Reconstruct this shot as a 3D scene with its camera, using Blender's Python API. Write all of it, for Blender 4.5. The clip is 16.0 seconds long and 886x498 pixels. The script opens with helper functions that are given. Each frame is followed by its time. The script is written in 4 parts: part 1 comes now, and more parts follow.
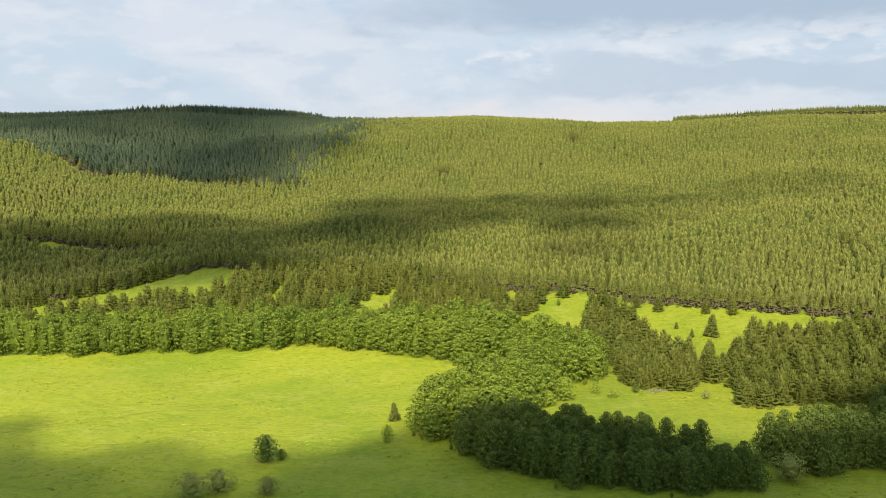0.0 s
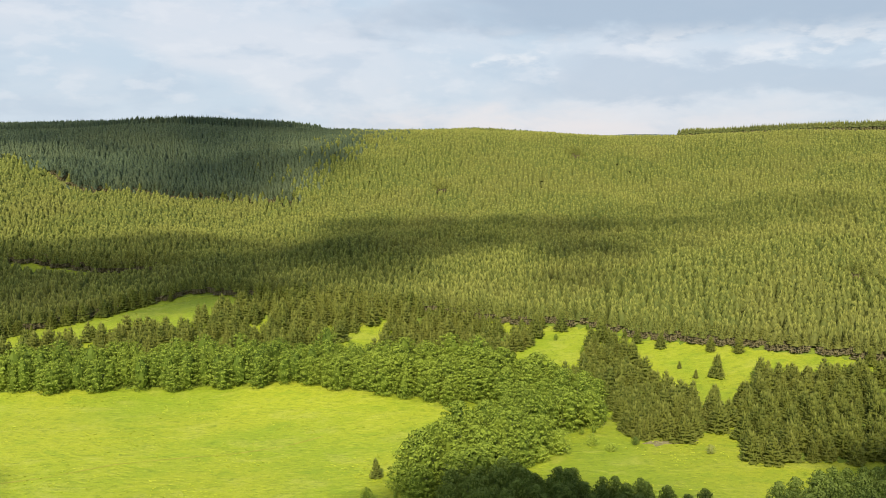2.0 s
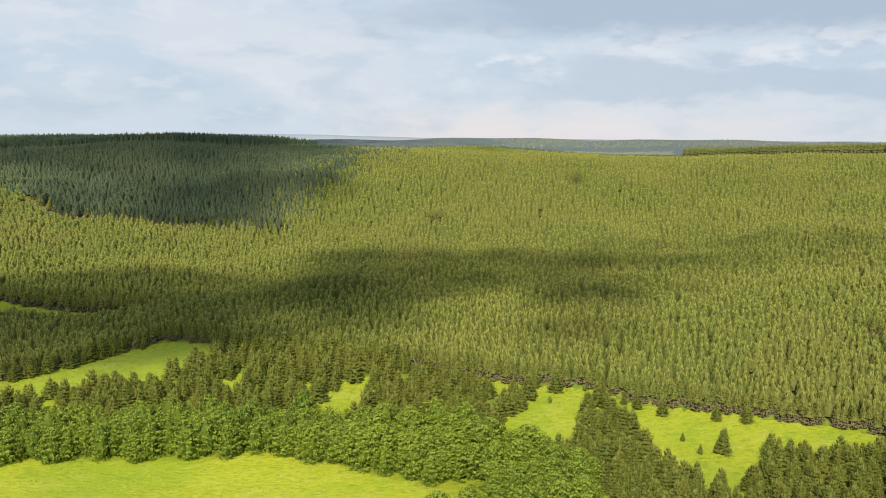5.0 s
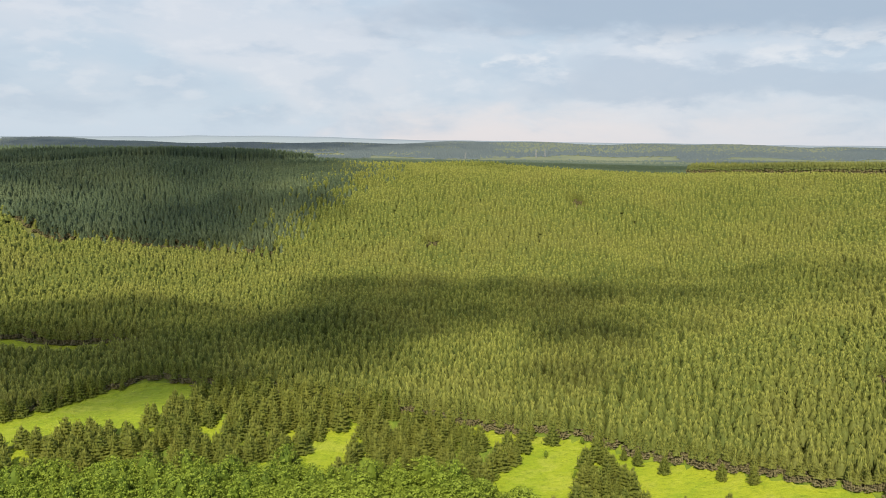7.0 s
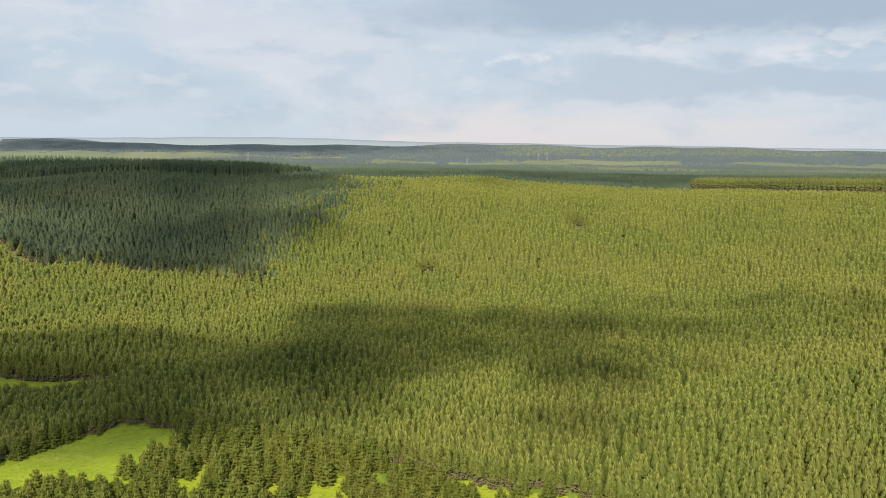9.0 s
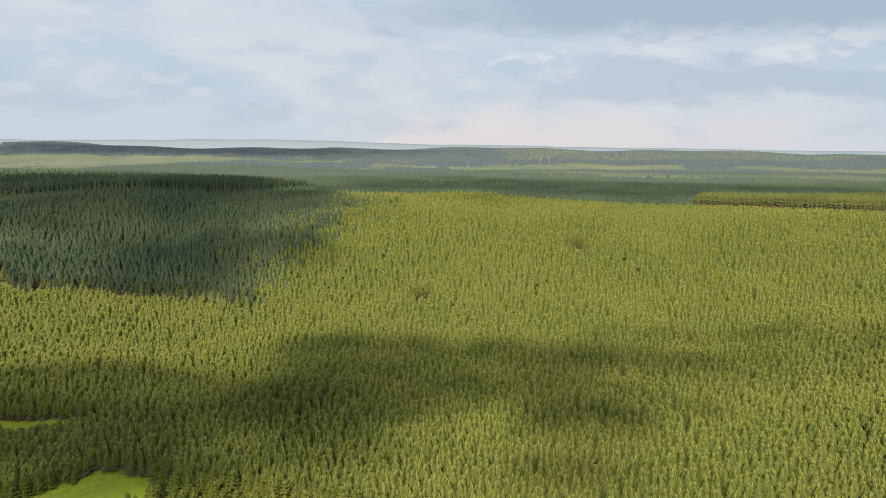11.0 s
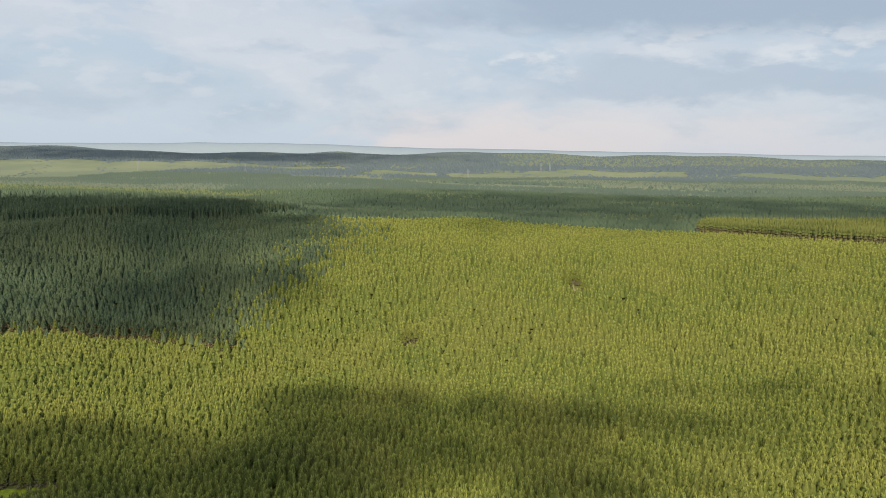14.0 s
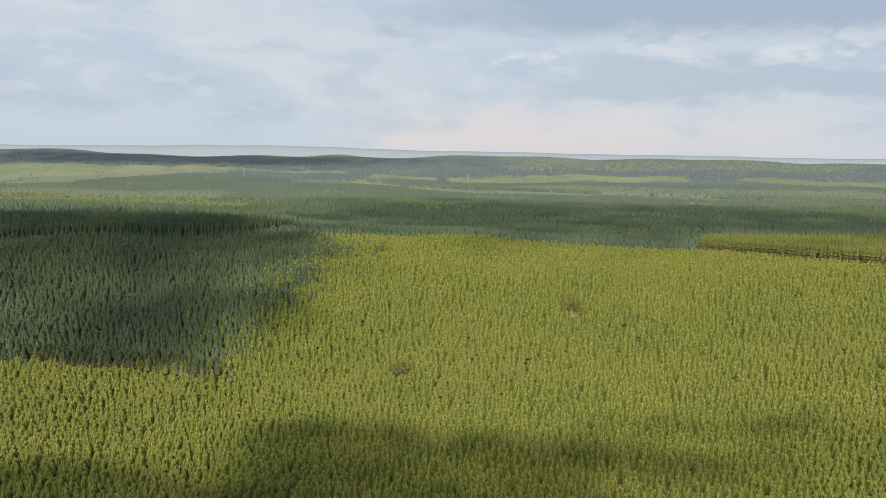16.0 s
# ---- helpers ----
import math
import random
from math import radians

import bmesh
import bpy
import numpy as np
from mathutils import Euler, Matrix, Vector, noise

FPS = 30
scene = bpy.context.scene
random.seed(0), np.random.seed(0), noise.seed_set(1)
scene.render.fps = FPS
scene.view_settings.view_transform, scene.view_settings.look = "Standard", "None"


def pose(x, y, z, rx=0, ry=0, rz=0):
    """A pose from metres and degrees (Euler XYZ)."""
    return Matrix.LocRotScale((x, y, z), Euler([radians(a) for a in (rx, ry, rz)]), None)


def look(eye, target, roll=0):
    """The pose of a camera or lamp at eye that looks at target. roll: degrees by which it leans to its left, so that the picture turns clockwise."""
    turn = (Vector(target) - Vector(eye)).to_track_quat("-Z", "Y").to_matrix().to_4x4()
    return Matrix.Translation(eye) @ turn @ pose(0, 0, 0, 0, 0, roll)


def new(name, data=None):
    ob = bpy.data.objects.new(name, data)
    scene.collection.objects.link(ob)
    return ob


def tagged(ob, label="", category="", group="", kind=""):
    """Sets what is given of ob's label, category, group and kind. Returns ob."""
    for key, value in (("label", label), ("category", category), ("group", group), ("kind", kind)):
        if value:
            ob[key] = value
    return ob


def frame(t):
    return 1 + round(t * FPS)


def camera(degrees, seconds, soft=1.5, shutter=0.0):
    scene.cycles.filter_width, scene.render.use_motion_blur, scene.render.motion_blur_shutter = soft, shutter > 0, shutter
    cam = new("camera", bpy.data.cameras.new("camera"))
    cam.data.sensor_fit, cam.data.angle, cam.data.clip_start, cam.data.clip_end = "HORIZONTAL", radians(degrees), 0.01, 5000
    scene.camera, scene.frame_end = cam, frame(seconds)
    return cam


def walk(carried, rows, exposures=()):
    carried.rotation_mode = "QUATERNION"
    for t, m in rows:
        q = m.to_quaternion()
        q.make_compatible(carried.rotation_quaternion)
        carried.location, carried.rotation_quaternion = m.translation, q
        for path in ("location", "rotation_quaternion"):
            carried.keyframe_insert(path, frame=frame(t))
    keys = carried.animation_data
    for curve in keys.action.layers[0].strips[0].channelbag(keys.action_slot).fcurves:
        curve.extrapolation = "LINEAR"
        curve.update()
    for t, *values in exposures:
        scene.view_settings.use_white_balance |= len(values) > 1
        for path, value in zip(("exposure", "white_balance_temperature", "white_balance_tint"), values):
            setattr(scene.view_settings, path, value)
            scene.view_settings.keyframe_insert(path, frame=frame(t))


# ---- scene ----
cam = camera(55.1, 16.0, soft=0.7)
METRES, EYE, TILT, LEAN, TURN = 200.0, 83.0, -6.4, 0.35, 0.0
ROWS = [
    (0.0, 0.0, 0.0, 0.0, -0.0, 0.0, 0.0),
    (0.5, 0.0065, 0.021, 0.0129, 0.09, 0.08, -0.09),
    (1.0, 0.0134, 0.0442, 0.0295, 0.16, 0.14, -0.16),
    (1.5, 0.0198, 0.0649, 0.0447, 0.24, 0.18, -0.23),
    (2.0, 0.0266, 0.0883, 0.0634, 0.3, 0.19, -0.32),
    (2.5, 0.032, 0.1087, 0.0797, 0.35, 0.21, -0.4),
    (3.0, 0.0389, 0.1314, 0.0984, 0.42, 0.23, -0.46),
    (3.5, 0.044, 0.1515, 0.116, 0.45, 0.24, -0.53),
    (4.0, 0.0502, 0.1742, 0.137, 0.5, 0.21, -0.61),
    (6.5, 0.077, 0.281, 0.2438, 0.74, 0.14, -0.95),
    (7.0, 0.0831, 0.3052, 0.2681, 0.81, 0.14, -1.02),
    (7.5, 0.0873, 0.3253, 0.29, 0.86, 0.11, -1.08),
    (8.0, 0.0932, 0.348, 0.3135, 0.92, 0.12, -1.1),
    (8.5, 0.0975, 0.3692, 0.3337, 0.95, 0.11, -1.15),
    (9.0, 0.1038, 0.3927, 0.3583, 1.0, 0.07, -1.17),
    (11.5, 0.131, 0.507, 0.4706, 1.2, 0.02, -1.23),
    (12.0, 0.1363, 0.5326, 0.4963, 1.21, -0.02, -1.24),
    (12.5, 0.1413, 0.5549, 0.5169, 1.23, 0.02, -1.26),
    (13.0, 0.1462, 0.58, 0.5406, 1.25, 0.01, -1.29),
    (13.5, 0.1508, 0.6021, 0.5611, 1.26, -0.0, -1.31),
    (14.0, 0.1568, 0.6259, 0.5834, 1.29, -0.01, -1.32),
    (14.5, 0.1622, 0.6499, 0.6059, 1.31, 0.01, -1.35),
    (15.0, 0.1671, 0.6722, 0.6272, 1.34, 0.0, -1.37),
    (15.5, 0.1729, 0.6957, 0.6492, 1.38, -0.02, -1.38),
    (16.0, 0.1784, 0.7201, 0.6674, 1.39, -0.01, -1.39),
]
walk(cam, [(t, pose(0, 0, EYE, TILT, LEAN, TURN) @ pose(METRES * x, METRES * y, METRES * z, 90 + pitch, roll, yaw)) for t, x, y, z, yaw, pitch, roll in ROWS], exposures=[(0.0, 0.6), (4.0, 0.57), (9.0, 0.49), (16.0, 0.41)])

# ---- daylight: a broken cloud sky and a low warm sun behind the flight ----
SUN_DIR = Vector((-0.12, -0.78, 0.62)).normalized()
SUN_POWER = 5.3
SKY_POWER = 0.79

sun_data = bpy.data.lights.new("sun", "SUN")
sun_data.energy, sun_data.angle, sun_data.color = SUN_POWER, radians(1.4), (1.0, 0.87, 0.64)
sun = new("sun", sun_data)
sun.matrix_world = look((0, 0, 900), Vector((0, 0, 900)) - SUN_DIR)


class Tree:
    """Short-hand for a node tree."""

    def __init__(self, tree):
        self.t = tree
        tree.nodes.clear()

    def add(self, kind, **values):
        n = self.t.nodes.new(kind)
        for key, value in values.items():
            if key in n.inputs:
                n.inputs[key].default_value = value
        return n

    def link(self, a, b):
        self.t.links.new(a, b)

    def math(self, op, a, b=0.0, clamp=False):
        n = self.t.nodes.new("ShaderNodeMath")
        n.operation, n.use_clamp = op, clamp
        for slot, v in ((0, a), (1, b)):
            if isinstance(v, (int, float)):
                n.inputs[slot].default_value = v
            else:
                self.link(v, n.inputs[slot])
        return n.outputs[0]

    def noise(self, vector, scale, detail=4.0, rough=0.55, distort=0.0):
        n = self.add("ShaderNodeTexNoise", Scale=scale, Detail=detail, Roughness=rough, Distortion=distort)
        self.link(vector, n.inputs["Vector"])
        return n.outputs["Fac"]

    def span(self, value, low, high, a=0.0, b=1.0):
        n = self.add("ShaderNodeMapRange")
        n.interpolation_type = "SMOOTHSTEP"
        for slot, v in ((1, low), (2, high), (3, a), (4, b)):
            n.inputs[slot].default_value = v
        self.link(value, n.inputs[0])
        return n.outputs[0]

    def mix(self, fac, a, b, blend="MIX"):
        n = self.t.nodes.new("ShaderNodeMix")
        n.data_type, n.blend_type, n.clamp_factor = "RGBA", blend, True
        for slot, v in ((0, fac), (6, a), (7, b)):
            if isinstance(v, (int, float)):
                n.inputs[slot].default_value = v
            elif isinstance(v, tuple):
                n.inputs[slot].default_value = (*v, 1.0)
            else:
                self.link(v, n.inputs[slot])
        return n.outputs[2]


def make_world():
    world = bpy.data.worlds.new("world")
    scene.world = world
    world.use_nodes = True
    n = Tree(world.node_tree)
    sky = n.add("ShaderNodeTexSky")
    sky.sky_type, sky.sun_disc = "NISHITA", False
    sky.sun_elevation = math.asin(SUN_DIR.z)
    sky.sun_rotation = math.atan2(SUN_DIR.x, SUN_DIR.y)
    sky.dust_density, sky.air_density = 2.0, 1.0
    blue = n.mix(1.0, sky.outputs[0], (0.10, 0.10, 0.10), "MULTIPLY")
    co = n.add("ShaderNodeTexCoord")
    sep = n.add("ShaderNodeSeparateXYZ")
    n.link(co.outputs["Generated"], sep.inputs[0])
    up = n.math("MAXIMUM", sep.outputs[2], 0.0)
    side = sep.outputs[0]
    flat = n.add("ShaderNodeMapping")
    flat.inputs["Scale"].default_value = (1.0, 1.0, 2.6)
    flat.inputs["Location"].default_value = (1.7, 0.4, 0.9)
    n.link(co.outputs["Generated"], flat.inputs["Vector"])
    big = n.noise(flat.outputs[0], 3.2, 5.0, 0.55, 0.3)
    small = n.noise(flat.outputs[0], 9.0, 5.0, 0.55, 0.2)
    fine = n.noise(flat.outputs[0], 22.0, 4.0, 0.55, 0.1)
    lift = n.math("ADD", up, n.math("ADD", n.math("MULTIPLY", n.math("SUBTRACT", small, 0.5), 0.10), n.math("MULTIPLY", n.math("SUBTRACT", fine, 0.5), 0.03)))
    drift = n.math("ADD", side, n.math("MULTIPLY", n.math("SUBTRACT", big, 0.5), 0.7))
    pale = n.mix(n.span(big, 0.36, 0.62), (0.50, 0.595, 0.695), (0.62, 0.66, 0.725))
    pale = n.mix(n.math("MULTIPLY", n.span(small, 0.50, 0.66), 0.55), pale, (0.455, 0.545, 0.655))
    pale = n.mix(n.math("MULTIPLY", n.span(fine, 0.50, 0.68), 0.35), pale, (0.72, 0.735, 0.775))
    bank = n.math("MULTIPLY", n.span(lift, 0.120, 0.152), n.span(drift, -0.16, 0.06))
    grey = n.mix(n.math("MULTIPLY", bank, 0.9), pale, (0.365, 0.448, 0.555))
    shelf = n.math("MULTIPLY", n.math("MULTIPLY", n.span(lift, 0.052, 0.072), n.span(lift, 0.112, 0.096)), n.span(drift, 0.0, 0.22))
    grey = n.mix(n.math("MULTIPLY", shelf, 0.75), grey, (0.435, 0.515, 0.620))
    puff = n.math("MULTIPLY", n.span(small, 0.46, 0.60), n.span(fine, 0.42, 0.58))
    puff = n.math("MULTIPLY", puff, n.math("MULTIPLY", n.span(side, -0.04, 0.04), n.math("MULTIPLY", n.span(up, 0.092, 0.108), n.span(up, 0.150, 0.128))))
    lit = n.mix(n.math("MULTIPLY", puff, 0.42), grey, (0.84, 0.83, 0.83))
    low = n.span(lift, 0.022, 0.068, 1.0, 0.0)
    rose = n.math("MULTIPLY", n.span(drift, -0.16, -0.06), n.span(drift, 0.55, 0.10, 0.25, 1.0))
    warm = n.mix(rose, (0.57, 0.655, 0.745), (0.75, 0.705, 0.712))
    air = n.mix(n.math("MULTIPLY", low, 0.9), lit, warm)
    high = n.mix(n.span(up, 0.25, 0.6), air, (0.54, 0.66, 0.87))
    total = n.mix(0.9, blue, high)
    back = n.add("ShaderNodeBackground", Strength=SKY_POWER)
    n.link(total, back.inputs["Color"])
    out = n.add("ShaderNodeOutputWorld")
    n.link(back.outputs[0], out.inputs["Surface"])


make_world()

# ---- the lie of the land ----
HILLS = [  # broad rises and hollows: place, height
    (-430, 1090, 6.0), (-200, 1070, 4.0), (-430, 1280, 9.0), (-590, 1130, 6.0),
    (-455, 545, 3.0), (-455, 675, 2.0), (-455, 935, -1.0), (-455, 1130, -1.5), (-455, 1260, -1.1), (-260, 350, -2.7), (-260, 1065, 2.1),
    (-260, 1260, -3.1), (-195, 1000, 4.8), (-130, 480, 2.6), (-130, 740, -3.3), (-65, 1260, -2.7), (0, 1130, 1.1), (65, 350, -1.8), (65, 870, 1.4),
    (195, 675, -3.4), (195, 1260, -1.2), (260, 480, 9.2), (260, 805, -1.1), (260, 1000, -1.4), (325, 415, 5.5), (325, 480, 7.7), (325, 1260, -1.6),
    (455, 350, -1.3), (455, 545, 1.9), (455, 740, 3.0), (455, 935, -0.6), (455, 1260, -1.4),
]
KNOLLS = [  # smaller spurs and gullies
    (-410, 890, -2.6), (-320, 530, 2.5), (-320, 665, 6.5), (-275, 845, 5.5), (-230, 665, -9.5), (-230, 755, -12.8), (-185, 575, -3.9),
    (-140, 665, -16.5), (-95, 350, -1.4), (-95, 440, 5.0), (-95, 620, -6.4), (-95, 710, -3.3), (-95, 845, -2.3), (-5, 485, 7.3), (-5, 620, -10.7),
    (40, 980, 5.1), (85, 440, 4.6), (85, 1070, 2.5), (85, 1295, -1.4), (130, 485, 3.8), (130, 575, -4.3), (175, 440, 7.9), (175, 665, -15.2),
    (175, 800, -3.1), (220, 935, -1.5), (265, 530, 6.7), (310, 350, -1.5), (355, 620, 4.9), (400, 395, -1.9), (445, 710, 1.0),
]
HILL_WIDTH, KNOLL_WIDTH = 130.0, 55.0


def ease(t):
    t = np.clip(t, 0.0, 1.0)
    return t * t * (3 - 2 * t)


def ground_height(x, y):
    """Height of the ground: a flat valley meadow, a long wooded slope and a plateau that rises into far hills."""
    x, y = np.asarray(x, float), np.asarray(y, float)
    z = 12 * ease((y - 320) / 120) + 98 * ease((y - 400) / 430)
    for a, b, h in HILLS:
        z = z + h * np.exp(-((x - a) ** 2 + (y - b) ** 2) / (2 * HILL_WIDTH ** 2))
    for a, b, h in KNOLLS:
        z = z + h * np.exp(-((x - a) ** 2 + (y - b) ** 2) / (2 * KNOLL_WIDTH ** 2))
    z = z + ease((y - 440) / 80) * (1 - 0.8 * ease((y - 680) / 130)) * (1 - ease((y - 900) / 200)) * (1.7 * np.sin(x / 17 + y / 31) + 1.5 * np.sin(x / 29 - y / 15 + 1))
    far = ease((y - 950) / 400)
    z = z + far * (4 * np.sin(x / 310 + 1.3) * np.sin(y / 270) + 3 * np.sin(x / 150 + y / 210))
    z = z + (62 - 0.003 * x) * ease((y - 2700) / 1000) - 26 * ease((y - 3750) / 700)
    z = z + ease((y - 3200) / 600) * (5 * np.sin(x / 420 + 0.6) + 5 * np.sin(x / 150 + y / 500) + 3 * np.sin(x / 67 + 2))
    for a, b, w, h in ((-570, 4150, 120, 32), (240, 4400, 200, 36), (-560, 3600, 300, 3), (1300, 4300, 600, 24)):
        z = z + h * np.exp(-((x - a) ** 2 + (y - b) ** 2) / (2 * w ** 2))
    near = 1 - ease((y - 340) / 80)
    z = z + near * (0.7 * np.sin(x / 23 + y / 41) + 0.5 * np.sin(x / 37 - y / 19 + 2))
    return z


def inside(poly, x, y):
    """Whether points lie in a polygon of the plan."""
    hit = np.zeros(np.shape(x), bool)
    for (ax, ay), (bx, by) in zip(poly, poly[1:] + poly[:1]):
        cross = ((ay > y) != (by > y)) & (x < (bx - ax) * (y - ay) / (by - ay + 1e-9) + ax)
        hit ^= cross
    return hit


def oval(x, y, cx, cy, rx, ry, turn=0.0):
    c, s = math.cos(radians(turn)), math.sin(radians(turn))
    u, v = (x - cx) * c + (y - cy) * s, -(x - cx) * s + (y - cy) * c
    return (u / rx) ** 2 + (v / ry) ** 2 < 1


EDGE_X = (-700, -260, -176, -154, -131, -115, -89, -11, 30, 72, 91, 120, 150, 182, 260, 700)
EDGE_Y = (300, 374, 423, 440, 455, 453, 444, 423, 405, 393, 378, 369, 358, 346, 320, 290)


def edge_line(x):
    """The southern edge of the pine plantation."""
    return np.interp(x, EDGE_X, EDGE_Y)


FIELDS = [  # far meadows and strips of grass
    [(-1900, 3260), (-1660, 3236), (-1120, 3177), (-764, 3129), (-400, 3150), (-396, 3050), (-739, 3020), (-740, 2903), (-918, 2733), (-1019, 2640), (-985, 2418), (-1111, 2200), (-1600, 2200)],
    [(-526, 2765), (-291, 2800), (-22, 2371), (206, 2179), (377, 2088), (560, 2018), (720, 1919), (675, 1830), (534, 1900), (357, 1950), (192, 1990), (-12, 2001), (-250, 2460), (-464, 2475)],
    [(-312, 3008), (-38, 2986), (-34, 2834), (-298, 2892)],
    [(-8, 2991), (386, 3140), (764, 3097), (776, 2924), (445, 2892), (162, 2639), (-3, 2684)],
    [(932, 3018), (1124, 3033), (1700, 3080), (1500, 2720), (1338, 2700), (1083, 2704), (913, 2880)],
]
YOUNG = [  # far stands of young pale trees, the first also pale for painted sunlight
    [(-1050, 1960), (-494, 2010), (-362, 1570), (-300, 1500), (-420, 1420), (-624, 1345), (-820, 1600)],
    [(60, 2400), (780, 2560), (1250, 2400), (1050, 2150), (440, 2030)],
    [(200, 3250), (1000, 3220), (1900, 3500), (1700, 3900), (600, 3900), (150, 3650)],
    [(-760, 3700), (-300, 3700), (-250, 4100), (-700, 4080)],
]


RIDE = [(-300, 662), (-265, 650), (-224, 674), (-187, 683), (-150, 673), (-112, 661), (-112, 666), (-150, 679), (-187, 690), (-224, 681), (-265, 658), (-300, 671)]


def glade(x, y):
    """Small openings inside the plantation."""
    return oval(x, y, -203, 506, 53, 9, 1) | oval(x, y, 112, 731, 4.6, 10, 8) | oval(x, y, -34, 872, 3.5, 10, 0) | oval(x, y, 271, 757, 4, 8, 0) | oval(x, y, 198, 418, 8, 3.0, -30) | oval(x, y, 0, 655, 6, 3.2, 0) | inside(RIDE, x, y)


def wander(x, y):
    """Plan places shifted a little, to give far borders an uneven run."""
    return x + 26 * np.sin(y / 63) + 14 * np.sin(y / 27 + x / 50), y + 34 * np.sin(x / 97 + 1) + 16 * np.sin(x / 31 + y / 40)


def far_field(x, y):
    x, y = wander(x, y)
    hit = np.zeros(np.shape(x), bool)
    for poly in FIELDS:
        hit |= inside(poly, x, y)
    return hit


def young_wood(x, y):
    x, y = wander(x, y)
    hit = np.zeros(np.shape(x), bool)
    for poly in YOUNG:
        hit |= inside(poly, x, y)
    return hit


CLEAR_LEFT = [(-320, 335), (-260, 372), (-176, 418), (-154, 438), (-131, 460), (-113, 458), (-86, 452), (-99, 440), (-103, 424), (-127, 411), (-150, 402), (-200, 384), (-260, 352)]
CLEAR_MID = [(-48, 366), (-42, 385), (-36, 407), (-22, 413), (-21, 395), (-26, 380), (-33, 364)]
CLEAR_BANK = [(28, 364), (36, 380), (59, 397), (72, 395), (66, 372), (58, 352), (44, 350)]
CLEAR_STRIP = [(0, 418), (3, 424), (32, 408), (50, 398), (48, 391), (28, 401)]
ALDER_BAND = [(-330, 320), (-260, 332), (-179, 343), (-108, 349), (-55, 353), (-36, 345), (-20, 339), (10, 329), (24, 338), (30, 362), (6, 369), (-22, 366), (-45, 375), (-105, 371), (-180, 366), (-260, 355), (-330, 343)]
ALDER_CURVE = [(-10, 246), (-10, 260), (-4, 275), (8, 292), (16, 304), (21, 318), (24, 338), (28, 356), (50, 350), (63, 338), (62, 315), (52, 300), (40, 286), (33, 268), (18, 250), (8, 238), (-2, 238)]
ALDER_ROW = [(3, 241), (5, 232), (12, 220), (25, 209), (40, 203), (58, 200), (75, 197), (79, 206), (70, 224), (58, 234), (34, 242), (16, 246)]
ALDER_EAST = [(84, 218), (98, 210), (120, 214), (145, 219), (230, 226), (230, 254), (146, 252), (127, 248), (108, 240), (90, 229)]
PINE_CLUMP = [(66, 292), (81, 288), (97, 295), (107, 309), (101, 327), (86, 344), (82, 372), (74, 388), (66, 380), (60, 350), (66, 318)]
PINE_BLOCK = [(114, 324), (107, 312), (103, 296), (97, 280), (98, 272), (112, 267), (180, 262), (260, 258), (260, 316), (190, 334), (158, 339), (124, 341)]


def woodland(x, y):
    """Where open pine wood grows between the alders and the plantation, outside the clearings."""
    wood = (y < edge_line(x) + 2) & (x < 66) & (y > np.interp(x, (-330, -180, -105, -45, -22, 6, 30, 62), (352, 373, 376, 378, 369, 373, 364, 340)))
    for poly in (CLEAR_LEFT, CLEAR_MID, CLEAR_BANK, CLEAR_STRIP, ALDER_BAND, ALDER_CURVE):
        wood &= ~inside(poly, x, y)
    clump = np.sin(x / 10 + y / 8) * np.sin(y / 9 - x / 14 + 1)
    wood &= (x > -48) | (y > 425) | (clump > -0.55)
    wood &= ~oval(x, y, -172, 378, 16, 6, 20) & ~oval(x, y, -60, 377, 7, 5, 10)
    return wood | inside(PINE_CLUMP, x, y) | inside(PINE_BLOCK, x, y)


# ---- materials ----
def principled(name, rough=0.8):
    mat = bpy.data.materials.new(name)
    mat.use_nodes = True
    n = Tree(mat.node_tree)
    out = n.add("ShaderNodeOutputMaterial")
    bsdf = n.add("ShaderNodeBsdfPrincipled", Roughness=rough)
    bsdf.inputs["Specular IOR Level"].default_value = 0.25
    n.link(bsdf.outputs[0], out.inputs["Surface"])
    return mat, n, bsdf, out


def place(n):
    return n.add("ShaderNodeNewGeometry").outputs["Position"]


def foliage(name, dark, light, dry, scale=0.02, thin=0.15, fresh=None):
    """Leaves or needles: tint from tree to tree and from stand to stand, with some light let through."""
    mat, n, bsdf, out = principled(name, 0.75)
    where = place(n)
    tint = n.add("ShaderNodeAttribute")
    tint.attribute_name = "tint"
    isle = n.add("ShaderNodeNewGeometry").outputs["Random Per Island"]
    rand = n.add("ShaderNodeObjectInfo").outputs["Random"]
    each = n.math("FRACT", n.math("ADD", tint.outputs["Fac"], rand))
    blend = n.math("ADD", n.math("ADD", n.math("MULTIPLY", each, 0.65), 0.08), n.math("MULTIPLY", isle, 0.2))
    col = n.mix(blend, dark, light)
    stand = n.span(n.noise(where, scale, 3.0), 0.42, 0.66)
    col = n.mix(n.math("MULTIPLY", stand, 0.6), col, dry)
    # fresh: pale colour for new shoots and for light painted on crown and clump tops
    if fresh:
        shoot_light = n.add("ShaderNodeAttribute")
        shoot_light.attribute_name = "shoot_light"
        col = n.mix(n.math("MULTIPLY", n.math("POWER", shoot_light.outputs["Fac"], 1.6), 0.75), col, fresh)
    n.link(col, bsdf.inputs["Base Color"])
    glow = n.add("ShaderNodeBsdfTranslucent")
    n.link(col, glow.inputs["Color"])
    both = n.add("ShaderNodeMixShader", Fac=thin)
    n.link(bsdf.outputs[0], both.inputs[1])
    n.link(glow.outputs[0], both.inputs[2])
    n.link(both.outputs[0], out.inputs["Surface"])
    return mat


